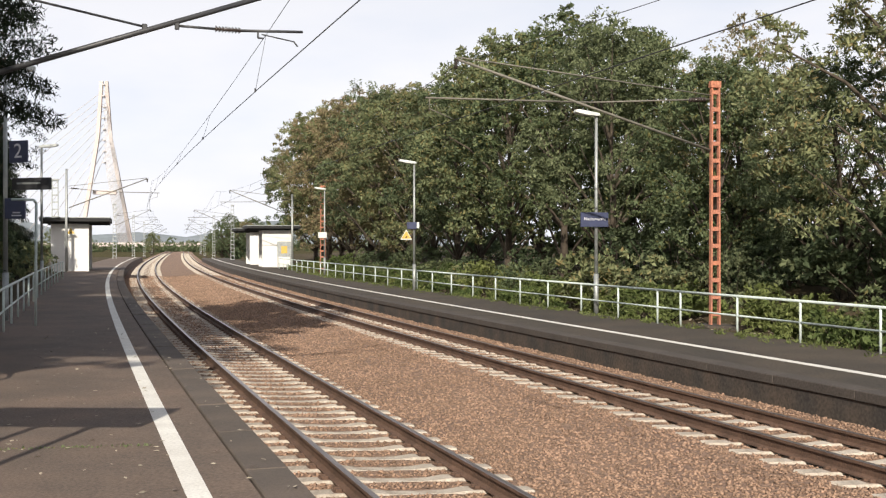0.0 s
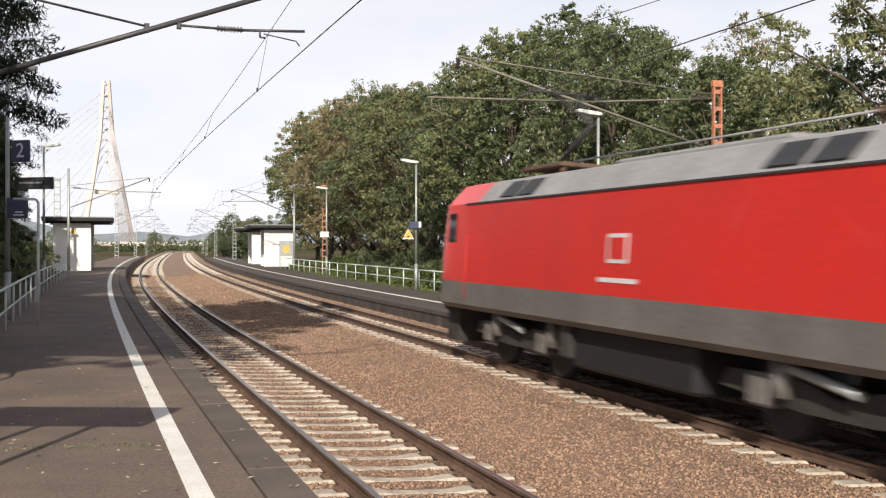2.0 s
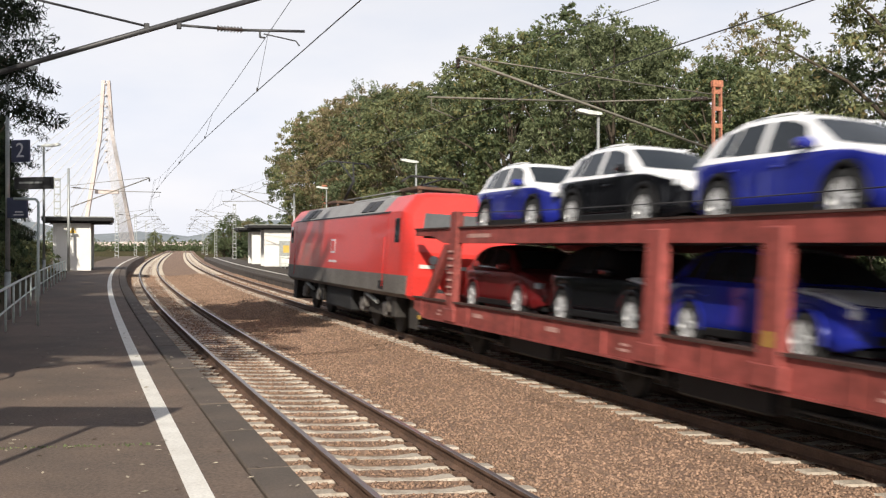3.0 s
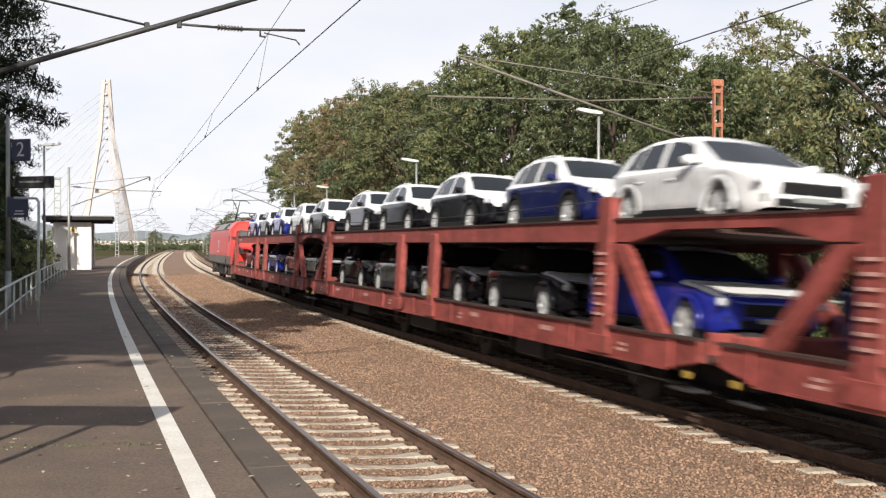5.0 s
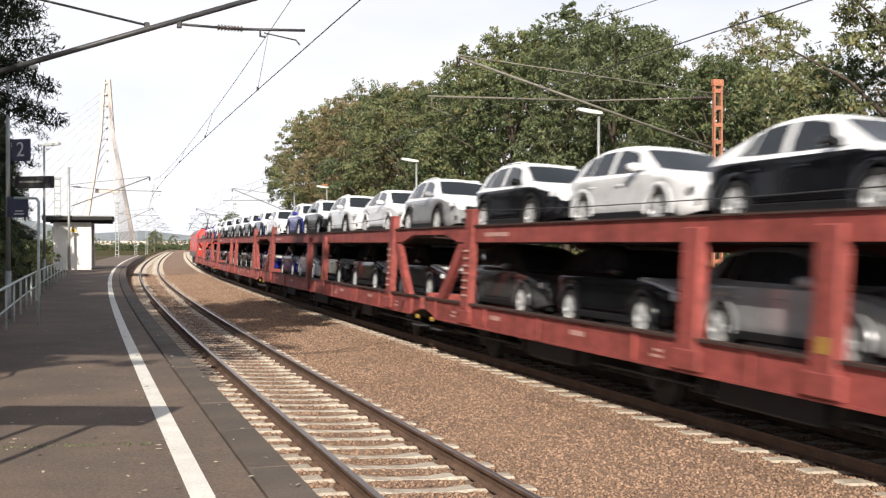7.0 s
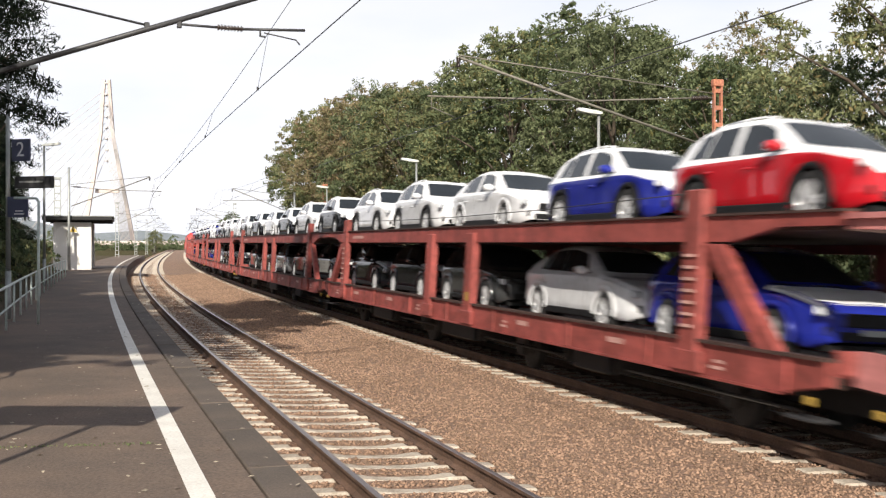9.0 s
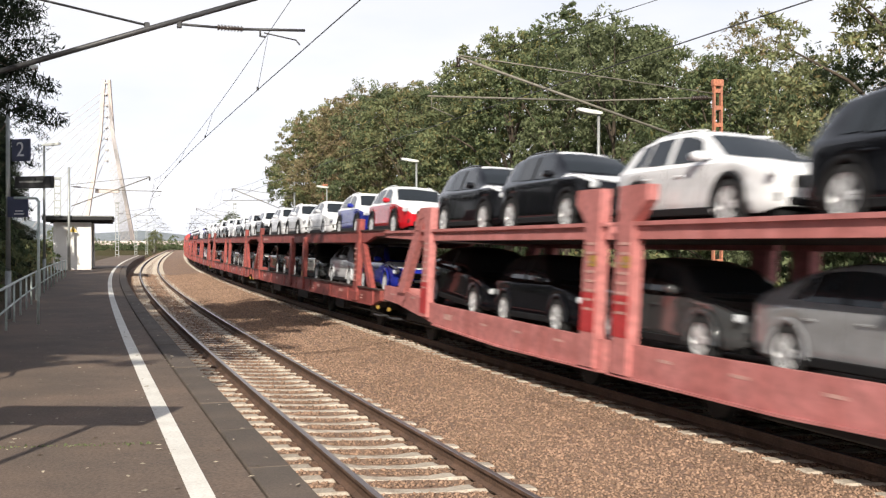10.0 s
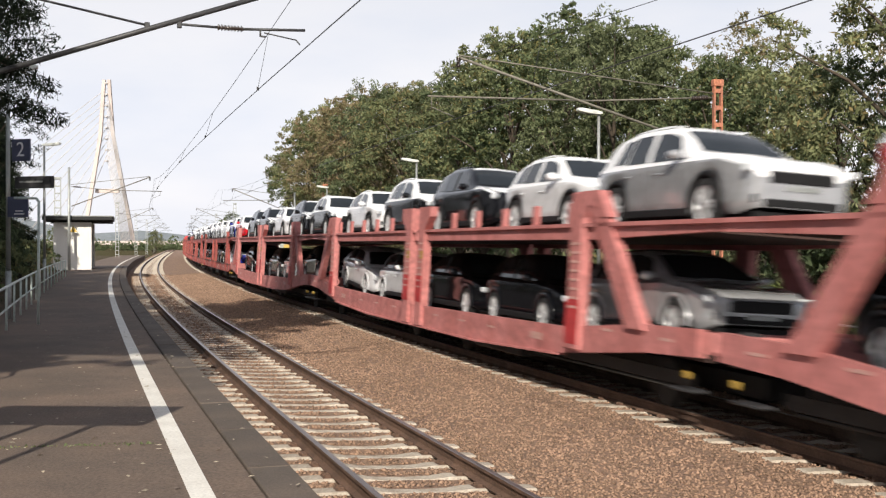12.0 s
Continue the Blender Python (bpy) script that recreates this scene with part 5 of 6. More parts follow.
# ---- cars ----
SHAPES = {  # length, roof height, belt line, line of bonnet and roof from tail to nose, wheel radius
    "suv": dict(l=4.44, h=1.525, belt=0.965, ax=1.31, r=0.345, line=((-2.22, 0.80), (-2.17, 0.98), (-2.03, 1.10), (-1.82, 1.32), (-1.62, 1.42), (-1.2, 1.495), (-0.6, 1.525), (-0.1, 1.51), (0.2, 1.44), (0.55, 1.245), (0.90, 1.04), (1.05, 0.99), (1.5, 0.955), (1.85, 0.885), (2.06, 0.845), (2.17, 0.79), (2.22, 0.70))),
    "large_suv": dict(l=4.66, h=1.64, belt=1.03, ax=1.37, r=0.365, line=((-2.33, 0.86), (-2.28, 1.04), (-2.16, 1.16), (-2.0, 1.42), (-1.80, 1.55), (-1.35, 1.62), (-0.7, 1.64), (-0.1, 1.62), (0.22, 1.55), (0.58, 1.37), (0.94, 1.14), (1.10, 1.09), (1.6, 1.06), (1.98, 0.98), (2.17, 0.93), (2.28, 0.87), (2.33, 0.78))),
    "hatch": dict(l=4.36, h=1.47, belt=0.93, ax=1.32, r=0.325, line=((-2.18, 0.76), (-2.13, 0.92), (-1.99, 1.03), (-1.76, 1.26), (-1.55, 1.37), (-1.1, 1.445), (-0.55, 1.47), (-0.1, 1.45), (0.24, 1.37), (0.62, 1.17), (1.00, 0.97), (1.15, 0.92), (1.55, 0.88), (1.85, 0.81), (2.03, 0.765), (2.13, 0.71), (2.18, 0.63))),
    "saloon": dict(l=4.70, h=1.46, belt=0.93, ax=1.40, r=0.330, line=((-2.35, 0.78), (-2.30, 0.98), (-2.14, 1.06), (-1.85, 1.14), (-1.40, 1.30), (-0.95, 1.42), (-0.5, 1.46), (-0.05, 1.44), (0.30, 1.36), (0.68, 1.16), (1.06, 0.97), (1.22, 0.92), (1.65, 0.88), (1.98, 0.81), (2.18, 0.765), (2.29, 0.71), (2.35, 0.63))),
}
PAINT_WORDS = {"paint_white": "white", "paint_black": "black", "paint_blue": "bright blue", "paint_navy": "dark blue", "paint_red": "red", "paint_red_shaded": "shade-darkened red", "paint_silver": "silver", "paint_grey": "dark grey"}
KIND_WORDS = {"suv": "compact sport utility car", "large_suv": "large sport utility car", "hatch": "hatchback car", "saloon": "liftback saloon car"}
CACHE = {}


def car_meshes(kind):
    """The parts of one kind of car, x towards its nose; upper shell, lower body and panes follow one rounded form."""
    d = SHAPES[kind]
    hl, ax, belt, roof_z, wr = d["l"] / 2, d["ax"], d["belt"], d["h"], d["r"]
    lx, lz = [p[0] for p in d["line"]], [p[1] for p in d["line"]]
    arch = wr + 0.045

    def top(x):
        return float(np.interp(x, lx, lz))

    def width(x):
        return float(np.interp(x, (-hl, -hl + 0.04, -hl + 0.14, -hl + 0.4, -1.2, 0.9, hl - 0.55, hl - 0.28, hl - 0.12, hl - 0.04, hl), (0.66, 0.74, 0.82, 0.88, 0.915, 0.915, 0.895, 0.85, 0.79, 0.72, 0.64)))

    def edge(x):
        """Height of the belt line: level along the doors, falling with the bonnet and the tail."""
        return min(belt + 0.03 * max(0.0, -x) / hl, top(x) - 0.035)

    def shoulder(x):
        return min(belt - 0.05, edge(x) - 0.032)

    def bottom(x):
        z = 0.22 + 0.10 * max(0.0, (abs(x) - hl + 0.30) / 0.30)
        for c in (-ax, ax):
            if abs(x - c) < arch:
                z = max(z, wr + math.sqrt(arch ** 2 - (x - c) ** 2))
        return z

    def upper(x):
        """Half of the upper shell's section, from the shoulder to the middle of the roof or bonnet."""
        w, e, t = width(x), edge(x), top(x)
        g = max(0.0, min(1.0, (t - e - 0.04) / (roof_z - belt)))
        a = w - 0.075
        c = a - 0.03 - 0.17 * g
        return [(w - 0.012, shoulder(x)), (w - 0.035, e - 0.025), (a, e), (a - 0.06 * g - 0.008, e + (t - e) * 0.30), (c, e + (t - e) * 0.80), (c - 0.06 - 0.02 * g, e + (t - e) * 0.93), (c * 0.55, t - 0.012), (0, t)]

    def lower(x):
        w, zb, zt = width(x), bottom(x), shoulder(x)
        z2 = max(0.42, zb + 0.03)
        z3 = z2 + (zt - z2) * 0.55
        return [(w - 0.07, zb), (w - 0.015, min(zb + 0.05, z2)), (w + 0.004, z2), (w - 0.016, z3), (w + 0.006, z3 + (zt - z3) * 0.55), (w - 0.012, zt)]

    def mirrored(x, half):
        return [(x, -y, z) for y, z in half] + [(x, y, z) for y, z in half[::-1]]

    arcs = [c + arch * math.cos(k * math.pi / 10) for c in (-ax, ax) for k in range(11)] + [c + s_ * (arch + 0.004) for c in (-ax, ax) for s_ in (-1, 1)]
    xs = sorted(set([round(float(v), 4) for v in lx + arcs + [-hl + 0.04, -hl + 0.14, -0.3, 0.0, 0.4, 0.7, hl - 0.28, hl - 0.12, hl - 0.04]]))
    body, shell = Shape(), Shape()
    for side in (-1, 1):
        body.loft([[(x, side * y, z) for y, z in lower(x)] for x in xs])
    shell.loft([[(x, -y, z) for y, z in upper(x)] + [(x, y, z) for y, z in upper(x)[-2::-1]] for x in xs])
    for x in (xs[0], xs[-1]):
        body.add(mirrored(x, lower(x)), [list(range(12))])
        r = [(x, -y, z) for y, z in upper(x)] + [(x, y, z) for y, z in upper(x)[-2::-1]]
        shell.add(r, [list(range(len(r)))])

    def skin(x, v, side, out):
        """A place on the upper shell: v counts along the section; pushed out by a little."""
        pts = upper(x)
        i = min(len(pts) - 2, int(v))
        f = v - i
        (y0, z0), (y1, z1) = pts[i], pts[i + 1]
        n = Vector((0, z1 - z0, y0 - y1)).normalized()
        return Vector((x, side * (y0 + (y1 - y0) * f + n.y * out), z0 + (z1 - z0) * f + n.z * out))

    def pane(x0, x1, v0, v1, side, slant0=0.0, slant1=0.0, out=0.007, nx=8):
        rings = []
        for k in range(nx + 1):
            ring_ = []
            for j in range(5):
                f = j / 4
                xx = x0 + slant0 * f + (x1 + slant1 * f - x0 - slant0 * f) * k / nx
                ring_.append(skin(xx, v0 + (v1 - v0) * f, side, out))
            rings.append(ring_)
        return Shape().loft(rings)

    pieces = {}
    rear = -1.62 if kind != "saloon" else -1.45
    for side in (-1, 1):
        pieces["side_window", side, 0] = pane(-0.34, 0.76, 2.10, 3.95, side, -0.06, -0.42)
        pieces["side_window", side, 1] = pane(-1.16, -0.48, 2.10, 3.95, side, 0.05, -0.06)
        pieces["side_window", side, 2] = pane(rear, -1.20, 2.20, 3.85, side, 0.16, 0.05)
        pieces["door_pillar", side] = pane(-0.48, -0.34, 2.1, 3.95, side, -0.06, -0.06, 0.005, 1)
        for x in (0.70, -0.40, -1.10):
            gap = Shape()
            low_x = x if x > -1 else x + 0.18
            gap.loft([[(xx + dx, side * (yy + 0.003), zz) for dx in (-0.006, 0.006)] for xx, (yy, zz) in zip((low_x, low_x, x, x, x), lower(x if abs(abs(x) - ax) > arch else low_x)[1:])])
            pieces["door_gap", side, x] = gap
        for x in (0.02, -0.98):
            pieces["door_handle", side, x] = Shape().box(x - 0.09, x + 0.09, *sorted((side * 0.905, side * 0.935)), belt - 0.20, belt - 0.165, 0.01)
        m = Shape()
        m.loft([[(0.66 + 0.09 * sx + 0.02, side * (0.90 + yy), belt + 0.06 + 0.075 * sz * k) for sx, sz in ((-1, -0.8), (-1, 0.8), (0.2, 1), (1, 0.6), (1, -0.6), (0.2, -1))] for yy, k in ((0.0, 0.5), (0.05, 0.95), (0.14, 1.0), (0.19, 0.6))], closed=True, caps=True)
        pieces["mirror", side] = m
        for c in (-ax, ax):
            trim = Shape()
            rings = []
            for k in range(13):
                a = math.pi * (-0.04 + 1.08 * k / 12)
                rings.append([(c + math.cos(a) * rr, side * yy, wr + math.sin(a) * rr) for rr, yy in ((arch - 0.03, 0.80), (arch - 0.012, 0.925), (arch + 0.05, 0.927), (arch + 0.06, 0.90))])
            trim.loft(rings)
            pieces["arch_trim", side, c] = trim
        zl = top(hl - 0.13)
        turn = Matrix.Translation((hl - 0.135, side * 0.70, zl - 0.085)) @ Matrix.Rotation(-side * 0.72, 4, "Z") @ Matrix.Rotation(0.12, 4, "Y")
        pieces["headlight", side] = Shape().box(-0.05, 0.055, -0.24, 0.20, -0.062, 0.052, 0.025, m=turn)
        turn = Matrix.Translation((hl - 0.10, side * 0.62, 0.43)) @ Matrix.Rotation(-side * 0.6, 4, "Z")
        pieces["fog_light", side] = Shape().box(-0.04, 0.03, -0.13, 0.13, -0.06, 0.06, 0.02, m=turn)
        pieces["tail_light", side] = Shape().box(-hl - 0.004, -hl + 0.10, *sorted((side * 0.46, side * (width(-hl + 0.06) - 0.02))), belt - 0.17, belt - 0.05, 0.03)
    x0, x1 = lx[8] + 0.05, lx[10] - 0.03
    wind = Shape()
    wind.loft([[skin(x, v, s_, 0.008) for s_, v in ((-1, 5.12), (-1, 5.6), (-1, 6.0), (-1, 6.5), (1, 7.0), (1, 6.5), (1, 6.0), (1, 5.6), (1, 5.12))] for x in np.linspace(x1, x0, 7)])
    pieces["windscreen", 0] = wind
    back = Shape()
    back.loft([[skin(x, v, s_, 0.008) for s_, v in ((-1, 5.15), (-1, 6.0), (1, 7.0), (1, 6.0), (1, 5.15))] for x in np.linspace(lx[2] + 0.05, lx[4] - 0.06, 5)])
    pieces["rear_window", 0] = back
    bonnet = Shape()
    bonnet.loft([[skin(x, v, s_, 0.006) for s_, v in ((-1, 1.2), (-1, 2.0), (-1, 3.0), (-1, 4.5), (-1, 6.0), (1, 7.0), (1, 6.0), (1, 4.5), (1, 3.0), (1, 2.0), (1, 1.2))] for x in np.linspace(lx[11] - 0.04, lx[14] + 0.03, 8)])
    # White sheet on the roof imitates the sky mirrored in dark paint.
    roof_film = Shape()
    roof_film.loft([[skin(x, v, s_, 0.005) for s_, v in ((-1, 5.2), (-1, 6.0), (1, 7.0), (1, 6.0), (1, 5.2))] for x in np.linspace(lx[4] + 0.03, lx[8] - 0.02, 8)])
    zf = top(hl - 0.02)
    grille = Shape().box(hl - 0.16, hl + 0.016, -0.52, 0.52, zf - 0.19, zf - 0.01, 0.03)
    grille.box(hl - 0.14, hl + 0.014, -0.60, 0.60, 0.31, 0.45, 0.03)
    sill = Shape()
    for y in (-1, 1):
        sill.box(-ax + arch, ax - arch, y * 0.885 - 0.035, y * 0.885 + 0.035, 0.20, 0.33, 0.02)
        for c in (-ax, ax):
            sill.box(c - arch + 0.02, c + arch - 0.02, y * 0.45 - 0.2, y * 0.45 + 0.2, 0.22, wr + arch - 0.02)
    sill.box(-hl + 0.10, hl - 0.10, -0.66, 0.66, 0.19, 0.27)
    for s_ in (-1, 1):
        pieces["roof_rail", s_] = Shape().path([skin(x, 5.3, s_, 0.03) for x in np.linspace(-1.45, 0.05, 6)], 0.016, n=6)
    plate = Shape().box(hl + 0.004, hl + 0.016, -0.26, 0.26, zf - 0.27, zf - 0.20)
    tyre, rim = Shape(), Shape()
    ri = wr * 0.72
    prof = ((-0.11, ri), (-0.112, wr - 0.025), (-0.085, wr), (0.085, wr), (0.112, wr - 0.025), (0.11, ri))
    tyre.loft([[(math.cos(a) * r, y, math.sin(a) * r) for y, r in prof] for a in [k * math.tau / 28 for k in range(29)]])
    rim.loft([[(math.cos(a) * r, y, math.sin(a) * r) for y, r in ((-0.104, ri), (-0.104, ri - 0.03), (-0.06, ri - 0.035), (0.06, ri - 0.035), (0.104, ri - 0.03), (0.104, ri))] for a in [k * math.tau / 28 for k in range(29)]])
    for side in (-1, 1):
        for k in range(10):
            a = (k // 2) * math.tau / 5 + (0.17 if k % 2 else -0.17)
            rim.box(0.03, ri - 0.02, side * 0.085 - 0.018, side * 0.085 + 0.018, -0.022, 0.022, m=Matrix.Rotation(a, 4, "Y"))
        rim.tube((0, side * 0.06, 0), (0, side * 0.108, 0), 0.065, n=12)
    hub = Shape().tube((0, -0.05, 0), (0, 0.05, 0), ri - 0.03, n=20)
    return dict(pieces, body=body, shell=shell, bonnet=bonnet, roof_film=roof_film, grille=grille, sill=sill, plate=plate, tyre=tyre, rim=rim, hub=hub)


def car(kind, paint, film):
    """film: 0 none, 1 white film over the whole upper shell, 2 over the bonnet, with sky reflection painted white on
    the roof.
    """
    key = (kind, paint, film)
    if key in CACHE:
        return copy_thing(CACHE[key], Matrix.Identity(4))
    if kind not in CACHE:
        CACHE[kind] = car_meshes(kind)
    g = CACHE[kind]
    d = SHAPES[kind]
    word = PAINT_WORDS[paint] + " " + KIND_WORDS[kind] + (" on the carrier", " with white film on top", " with white bonnet film, painted roof gleam")[film]
    t = thing("car", word, "car", group="cars on the train")
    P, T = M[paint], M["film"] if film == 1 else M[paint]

    def shared(name, k, mat, parent):
        mk = (kind, k, mat.name)
        if mk not in CACHE:
            CACHE[mk] = g[k].mesh(name, mat)
        return part(name, CACHE[mk], None, parent)

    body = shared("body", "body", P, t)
    shared("sill_trim", "sill", M["trim"], body)
    shared("grille", "grille", M["trim"], body)
    shared("number_plate", "plate", M["galv"], body)
    shell = shared("upper_shell", "shell", T, t)
    if film == 2:
        tagged(shared("bonnet_film", "bonnet", M["film"], shell), "white film over the bonnet")
        tagged(shared("roof_film", "roof_film", M["film"], shell), "white sheet painted in for sky reflected on the roof")
    looks = {"side_window": M["glass"], "windscreen": M["glass"], "rear_window": M["glass"], "door_gap": M["black"], "door_handle": P, "mirror": M["film"] if film == 1 and paint == "paint_white" else P,
             "arch_trim": M["trim"] if kind in ("suv", "large_suv") else P, "headlight": M["lamp_glass"], "fog_light": M["trim"], "tail_light": M["tail_red"]}
    for k in [k for k in g if isinstance(k, tuple)]:
        if k[0] == "door_pillar":
            if film != 1:
                shared(k[0], k, M["trim"], shell)
        elif k[0] == "roof_rail":
            if kind in ("suv", "large_suv"):
                shared(k[0], k, M["galv"] if film == 0 else T, shell)
        else:
            shared(k[0], k, looks[k[0]], shell if k[0] in ("side_window", "windscreen", "rear_window") else body)
    for x in (-d["ax"], d["ax"]):
        for y in (-0.80, 0.80):
            w = shared("wheel", "tyre", M["tyre"], t)
            w.matrix_basis = pose(x, y, d["r"])
            shared("rim", "rim", M["rim"], w)
            shared("brake_drum", "hub", M["dark_steel"], w)
    CACHE[key] = t
    return t


# ---- make up the train: q is the distance behind the locomotive's front ----
RAKE = [(9.15, locomotive())]
RAKE[0][1].scale.x = 1.018
START, LENGTH = 18.56, 26.46
flat = wagon_flat(M["wagon_a"], "brown-red two-deck car carrier wagon loaded with cars")
trough = wagon_trough(M["wagon_b"], "faded salmon-red two-deck car carrier wagon loaded with cars", False)
trough2 = wagon_trough(M["wagon_b"], "faded salmon-red two-deck car carrier wagon loaded with cars", True)
WAGONS = [flat] + [copy_thing(flat, Matrix.Identity(4)) for _ in range(4)] + [trough, trough2, copy_thing(trough2, Matrix.Identity(4))]
CENTRES = [START + LENGTH * (k + 0.5) for k in range(len(WAGONS))]
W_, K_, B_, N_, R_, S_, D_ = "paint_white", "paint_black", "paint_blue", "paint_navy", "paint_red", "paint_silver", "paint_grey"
UPPER = [(23.0, "suv", B_, 1), (27.45, "suv", K_, 1), (32.2, "suv", B_, 1), (37.75, "suv", W_, 1), (42.6, "suv", K_, 1),
         (49.2, "suv", K_, 1), (53.85, "suv", K_, 1), (58.9, "suv", K_, 1), (64.25, "suv", N_, 1), (69.2, "hatch", W_, 1),
         (75.95, "suv", B_, 1), (80.15, "suv", K_, 1), (84.9, "suv", W_, 1), (90.5, "saloon", W_, 1), (95.4, "suv", S_, 1),
         (101.3, "suv", K_, 1), (106.3, "hatch", W_, 1), (111.1, "saloon", K_, 1), (116.0, "suv", W_, 1), (121.4, "suv", K_, 1),
         (127.3, "suv", W_, 1), (132.3, "suv", W_, 1), (137.7, "saloon", W_, 1), (143.3, "suv", B_, 1), (148.0, "suv", R_, 1),
         (155.25, "large_suv", K_, 2), (159.6, "large_suv", K_, 2), (164.9, "suv", W_, 1), (170.0, "large_suv", K_, 2), (175.2, "large_suv", K_, 1),
         (181.7, "suv", W_, 1), (186.75, "large_suv", K_, 1), (191.5, "large_suv", K_, 2), (196.6, "suv", W_, 1), (201.1, "large_suv", S_, 1), (208.0, "suv", R_, 1), (213, "suv", W_, 1), (218, "large_suv", K_, 2), (223, "suv", W_, 1)]
LOWER = [(22.5, "hatch", "paint_red_shaded", 0), (27.25, "hatch", K_, 2), (31.6, "hatch", B_, 2), (37.1, "hatch", K_, 2), (41.9, "hatch", K_, 2),
         (48.9, "hatch", K_, 2), (53.7, "hatch", D_, 0), (58.4, "hatch", K_, 2), (63.4, "hatch", K_, 2), (68.5, "hatch", B_, 2),
         (75.1, "hatch", N_, 2), (79.6, "hatch", W_, 0), (84.4, "hatch", K_, 2), (89.5, "hatch", K_, 2), (95.1, "hatch", K_, 2),
         (101.1, "hatch", D_, 0), (106.0, "hatch", K_, 2), (110.8, "hatch", S_, 0), (116.0, "hatch", K_, 2), (121.2, "hatch", K_, 2),
         (127.5, "hatch", K_, 2), (132.2, "hatch", K_, 2), (137.0, "hatch", D_, 0), (142.6, "saloon", W_, 0), (147.4, "hatch", B_, 2),
         (154.9, "saloon", K_, 0), (159.5, "hatch", K_, 0), (164.4, "hatch", D_, 0), (169.1, "saloon", S_, 0), (174.2, "hatch", K_, 0),
         (181.7, "saloon", W_, 0), (186.5, "hatch", W_, 0), (191.2, "saloon", K_, 0), (195.7, "hatch", K_, 0), (200.5, "hatch", S_, 0),
         (207.6, "hatch", K_, 0), (212.6, "hatch", W_, 0), (217.6, "hatch", K_, 0), (222.6, "hatch", K_, 0)]


def lower_floor(k, x):
    """Height of a wagon's lower floor; the faded wagons dip between their ends."""
    return 0.90 if k < 5 else float(np.interp(abs(x), (7.2, 10.4), (0.70, 0.90)))


LOAD = []
for deck, cars in ((1, UPPER), (0, LOWER)):
    for q, kind, paint, film in cars:
        k = min(len(WAGONS) - 1, max(0, int((q - START) / LENGTH)))
        dx = CENTRES[k] - q
        if deck:
            local = pose(dx, 0, 2.522, 0, 0, 180)
        else:
            ax_ = SHAPES[kind]["ax"]
            za, zb = lower_floor(k, dx - ax_), lower_floor(k, dx + ax_)
            local = pose(dx, 0, (za + zb) / 2 + 0.004, 0, -math.degrees(math.atan2(zb - za, 2 * ax_)), 0) @ pose(0, 0, 0, 0, 0, 180)
        LOAD.append((k, car(kind, paint, film), local))


def front_at(t):
    """How far along the line the locomotive's front has come."""
    return 8.48 + 20.6 * (t - 1.5) - 0.1 * (t * t - 2.25)


def vehicle_pose(s, half):
    a, b = spot(s - half, 0), spot(s + half, 0)
    d = b - a
    return Matrix.Translation((a + b) / 2) @ Matrix.Rotation(math.atan2(d.y, d.x), 4, "Z") @ Matrix.Rotation(CANT_R, 4, "X")


def motions():
    times = [0.0, 0.1] + [0.25 * k for k in range(1, 48)] + [11.9, 12.0]
    walk(RAKE[0][1], [(t, vehicle_pose(front_at(t) - RAKE[0][0], 4.8)) for t in times])
    for q, w in zip(CENTRES, WAGONS):
        walk(w, [(t, vehicle_pose(front_at(t) - q, 10.0)) for t in times])
    for k, thing_, local in LOAD:
        walk(thing_, [(t, vehicle_pose(front_at(t) - CENTRES[k], 10.0) @ local) for t in times])


# ---- the board whose shadow lies on the platform ----
big_board = thing("timetable_board", "tall grey information board on two steel posts", "notice board", pose(-4.27, 7.35, Z_L))
for x in (-0.28, 0.28):
    part("post", Shape().tube((x, 0, -0.1), (x, 0, 3.35), 0.045, n=10), M["galv"], big_board)
part("panel", Shape().box(-1.25, 0.78, -0.04, 0.04, 2.57, 3.36, 0.01), M["sign_blue"], big_board)


# ---- edge slabs, stones and fallen leaves ----
def edge_slabs(name, parent_name, o0, o1, z0, z1, mat, s0, s1, near, length):
    m0 = Shape().box(0.006, length - 0.006, -o1, -o0, z0, z1, 0.012).mesh(name, mat)
    owner = bpy.data.objects[parent_name]
    rest = Shape()
    s = s0
    while s < s1:
        m = stand(s, 0, random.uniform(-0.004, 0.004))
        if -8 <= s < near:
            part(name, m0, None, owner, m=m)
        else:
            rest.add([m @ v.co for v in m0.vertices], [list(p.vertices) for p in m0.polygons])
        s += length
    tagged(part(name + "_row", rest, mat, owner, fix=False), kind="stuff")


edge_slabs("edge_slab", "platform_left", EL - 0.365, EL, 0.402, Z_L + 0.004, M["edge"], -40, 172, 80, 2.0)
edge_slabs("coping_slab", "platform_right", ER, ER + 0.405, Z_R - 0.148, Z_R + 0.003, M["coping"], -40, 172, 100, 2.0)


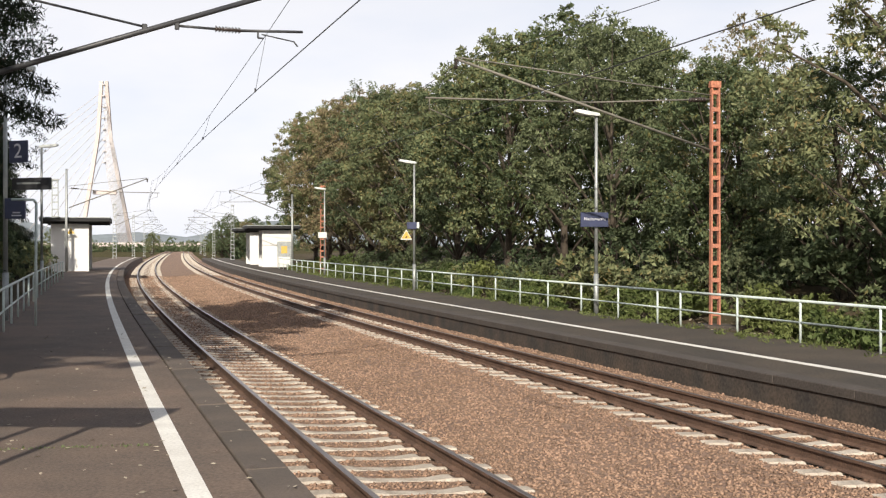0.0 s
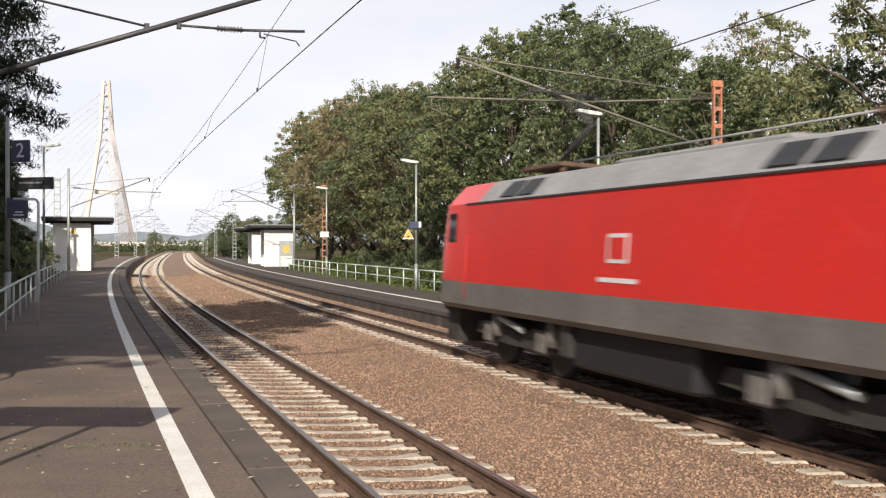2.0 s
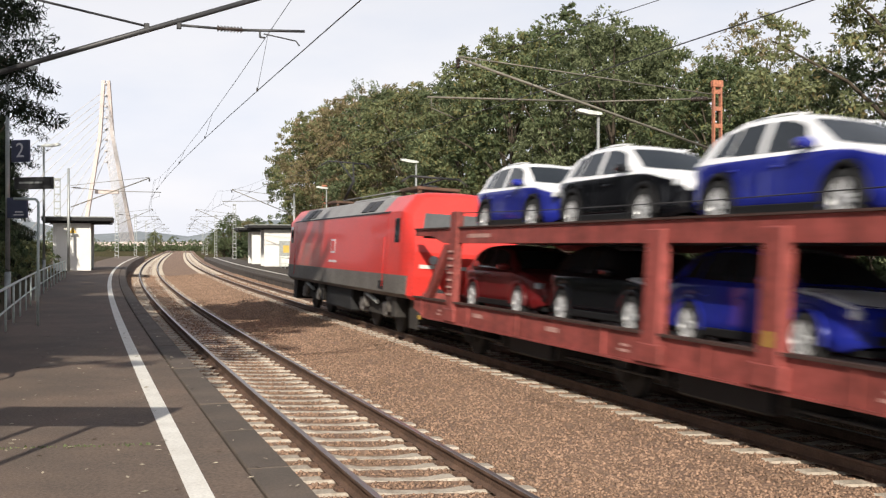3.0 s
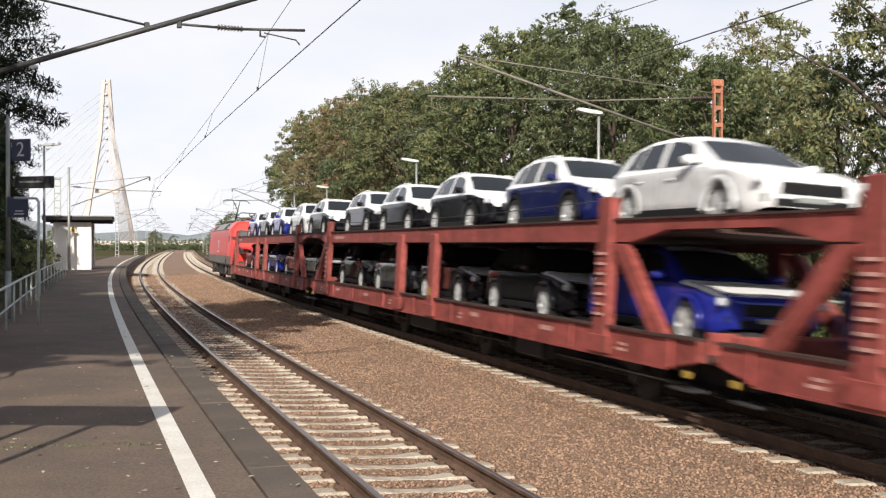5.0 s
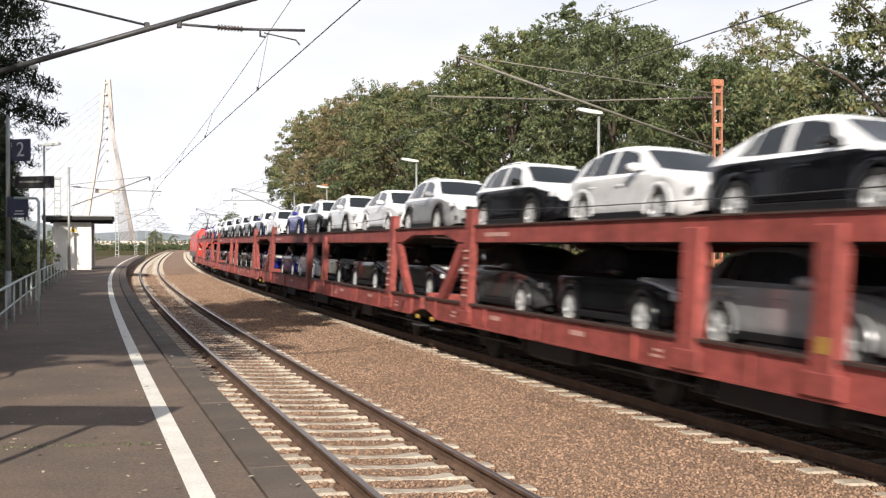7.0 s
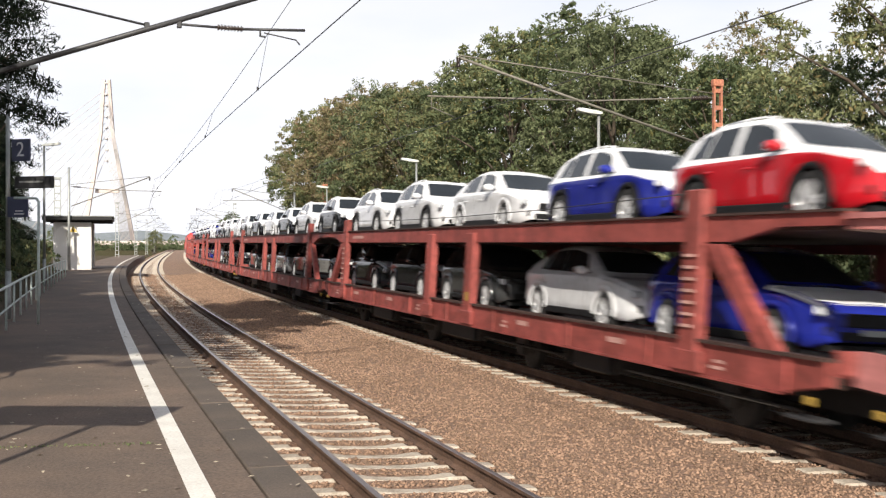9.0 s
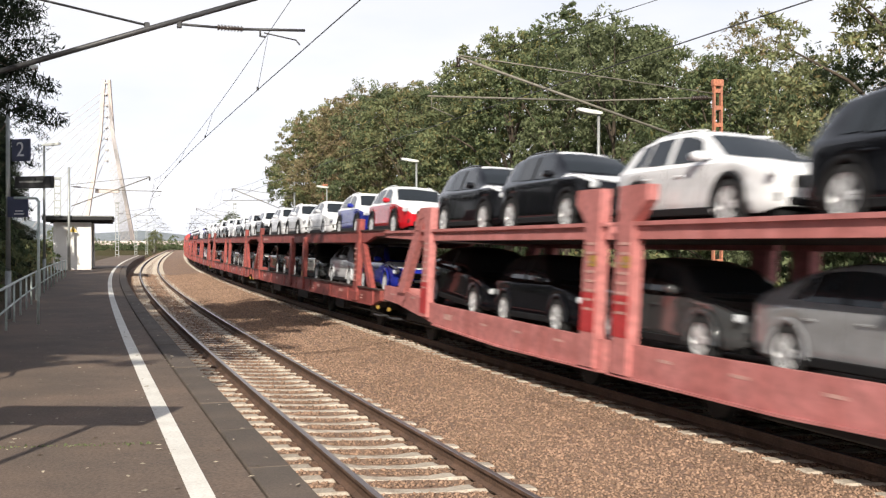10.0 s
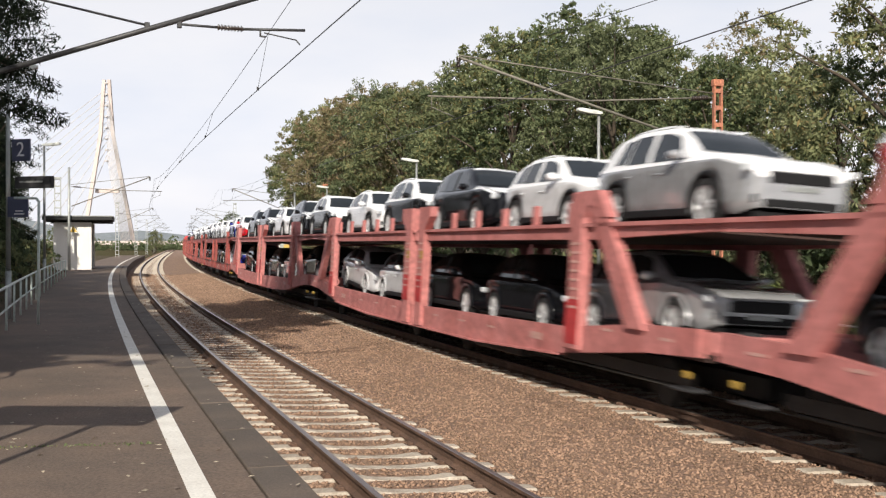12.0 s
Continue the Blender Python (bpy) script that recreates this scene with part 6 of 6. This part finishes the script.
def scatter_stones(n, seed):
    rng = np.random.default_rng(seed)
    s = 2.5 + 88 * rng.random(n) ** 1.9
    o = rng.uniform(-SPACING - 1.6, 1.75, n)
    pitch = ((s + 6.0) / 0.655) % 1.0
    on_sleeper = (np.abs(pitch - 0.5) > 0.24) & ((np.abs(o) < 1.3) | (np.abs(o + SPACING) < 1.3))
    on_rail = (np.abs(np.abs(o) - G) < 0.10) | (np.abs(np.abs(o + SPACING) - G) < 0.10)
    keep = ~(on_sleeper | on_rail)
    s, o = s[keep], o[keep]
    n = len(s)
    th, x, y = np.interp(s, AS, AT), np.interp(s, AS, AX), np.interp(s, AS, AY)
    z = np.array([bed_height(v) for v in o])
    size = rng.uniform(0.012, 0.028, n) * (1 + 0.012 * s)
    c = np.stack([x + o * np.cos(th), y - o * np.sin(th), z + size * 0.35], 1)
    base = np.array([(1, 0, 0), (-1, 0, 0), (0, 1, 0), (0, -1, 0), (0, 0, 1), (0, 0, -1)], float)
    v = base[None] * (size[:, None, None] * rng.uniform(0.6, 1.3, (n, 6, 1))) + rng.normal(0, 0.25, (n, 6, 3)) * size[:, None, None]
    a = rng.uniform(0, math.tau, n)
    ca, sa = np.cos(a)[:, None], np.sin(a)[:, None]
    v = np.stack([v[..., 0] * ca - v[..., 1] * sa, v[..., 0] * sa + v[..., 1] * ca, v[..., 2] * 0.75], 2) + c[:, None]
    tri = np.array([(0, 2, 4), (2, 1, 4), (1, 3, 4), (3, 0, 4), (2, 0, 5), (1, 2, 5), (3, 1, 5), (0, 3, 5)])
    f = (tri[None] + 6 * np.arange(n)[:, None, None]).reshape(-1)
    me = bpy.data.meshes.new("ballast_stones")
    me.vertices.add(6 * n)
    me.vertices.foreach_set("co", v.astype(np.float32).ravel())
    me.loops.add(len(f))
    me.loops.foreach_set("vertex_index", f)
    me.polygons.add(8 * n)
    me.polygons.foreach_set("loop_start", np.arange(0, len(f), 3))
    me.polygons.foreach_set("loop_total", np.full(8 * n, 3))
    me.materials.append(M["stone"])
    me.update(calc_edges=True)
    return me


tagged(new("ballast_stones", scatter_stones(130000, 3)), "loose brown and pinkish crushed stones between the rails", "gravel", kind="stuff")


def litter(name, label, n, s0, s1, o0, o1, z, size, seed, mat):
    rng = random.Random(seed)
    sh = Shape()
    for _ in range(n):
        p = spot(rng.uniform(s0, s1), rng.uniform(o0, o1), z + 0.006)
        a, r = rng.uniform(0, math.tau), rng.uniform(*size)
        u, w = Vector((math.cos(a), math.sin(a), rng.uniform(-0.15, 0.15))) * r, Vector((-math.sin(a), math.cos(a), rng.uniform(-0.1, 0.3))) * r * 0.5
        sh.add([p - u, p + w + Vector((0, 0, 0.004)), p + u, p - w], [(0, 1, 2, 3)])
    tagged(part(name, sh, mat, fix=False), label, "leaves", kind="stuff")


litter("fallen_leaves", "small pale dry leaves scattered on the platform", 420, 0, 34, -10.3, EL - 0.05, Z_L + 0.012, (0.015, 0.042), 8, M["litter"])
litter("fallen_leaves", "small dry leaves scattered on the earth bank", 1500, 6, 60, 5.7, 9.0, Z_R - 0.1, (0.03, 0.06), 9, M["litter"])


def weeds(n, seed):
    """Grass and weeds along the foot of the right-hand railing."""
    rng = random.Random(seed)
    tufts = []
    for _ in range(n):
        s_ = 3 + 75 * rng.random() ** 1.3
        o_ = 5.5 + rng.gauss(0.15, 0.32)
        if math.sin(s_ * 0.9) + math.sin(s_ * 2.3 + 1) + rng.gauss(0, 0.8) > -0.6:
            p = spot(s_, max(4.85, o_), Z_R - 0.02 if o_ < 5.75 else 0.17)
            tufts.append((p.x, p.y, p.z + 0.05, rng.uniform(0.07, 0.20)))
    ob = new("weeds", leaf_mesh("weeds", M["leaf_bright"], seed, tufts, 16, 0.10, 1.0, 0.28, 0, -0.9))
    tagged(ob, "low green weeds and grass along the railing", "weeds", kind="stuff")


weeds(1500, 12)


def moss(n, seed):
    """Tufts of moss and grass in a cross joint of the asphalt."""
    rng = random.Random(seed)
    sh = Shape()
    for _ in range(n):
        f = rng.random()
        p = Vector((-4.6 + 1.9 * f, 10.25 + 0.35 * f + rng.gauss(0, 0.035), Z_L + 0.012))
        a, h = rng.uniform(0, math.tau), rng.uniform(0.006, 0.028)
        u = Vector((math.cos(a), math.sin(a), 0)) * rng.uniform(0.006, 0.018)
        sh.add([p - u, p + u, p + u * 0.3 + Vector((rng.uniform(-0.01, 0.01), 0, h))], [(0, 1, 2)])
    tagged(part("moss", sh, M["leaf"], fix=False), "thin green moss in a joint of the platform", "moss", kind="stuff")


moss(170, 4)


motions()
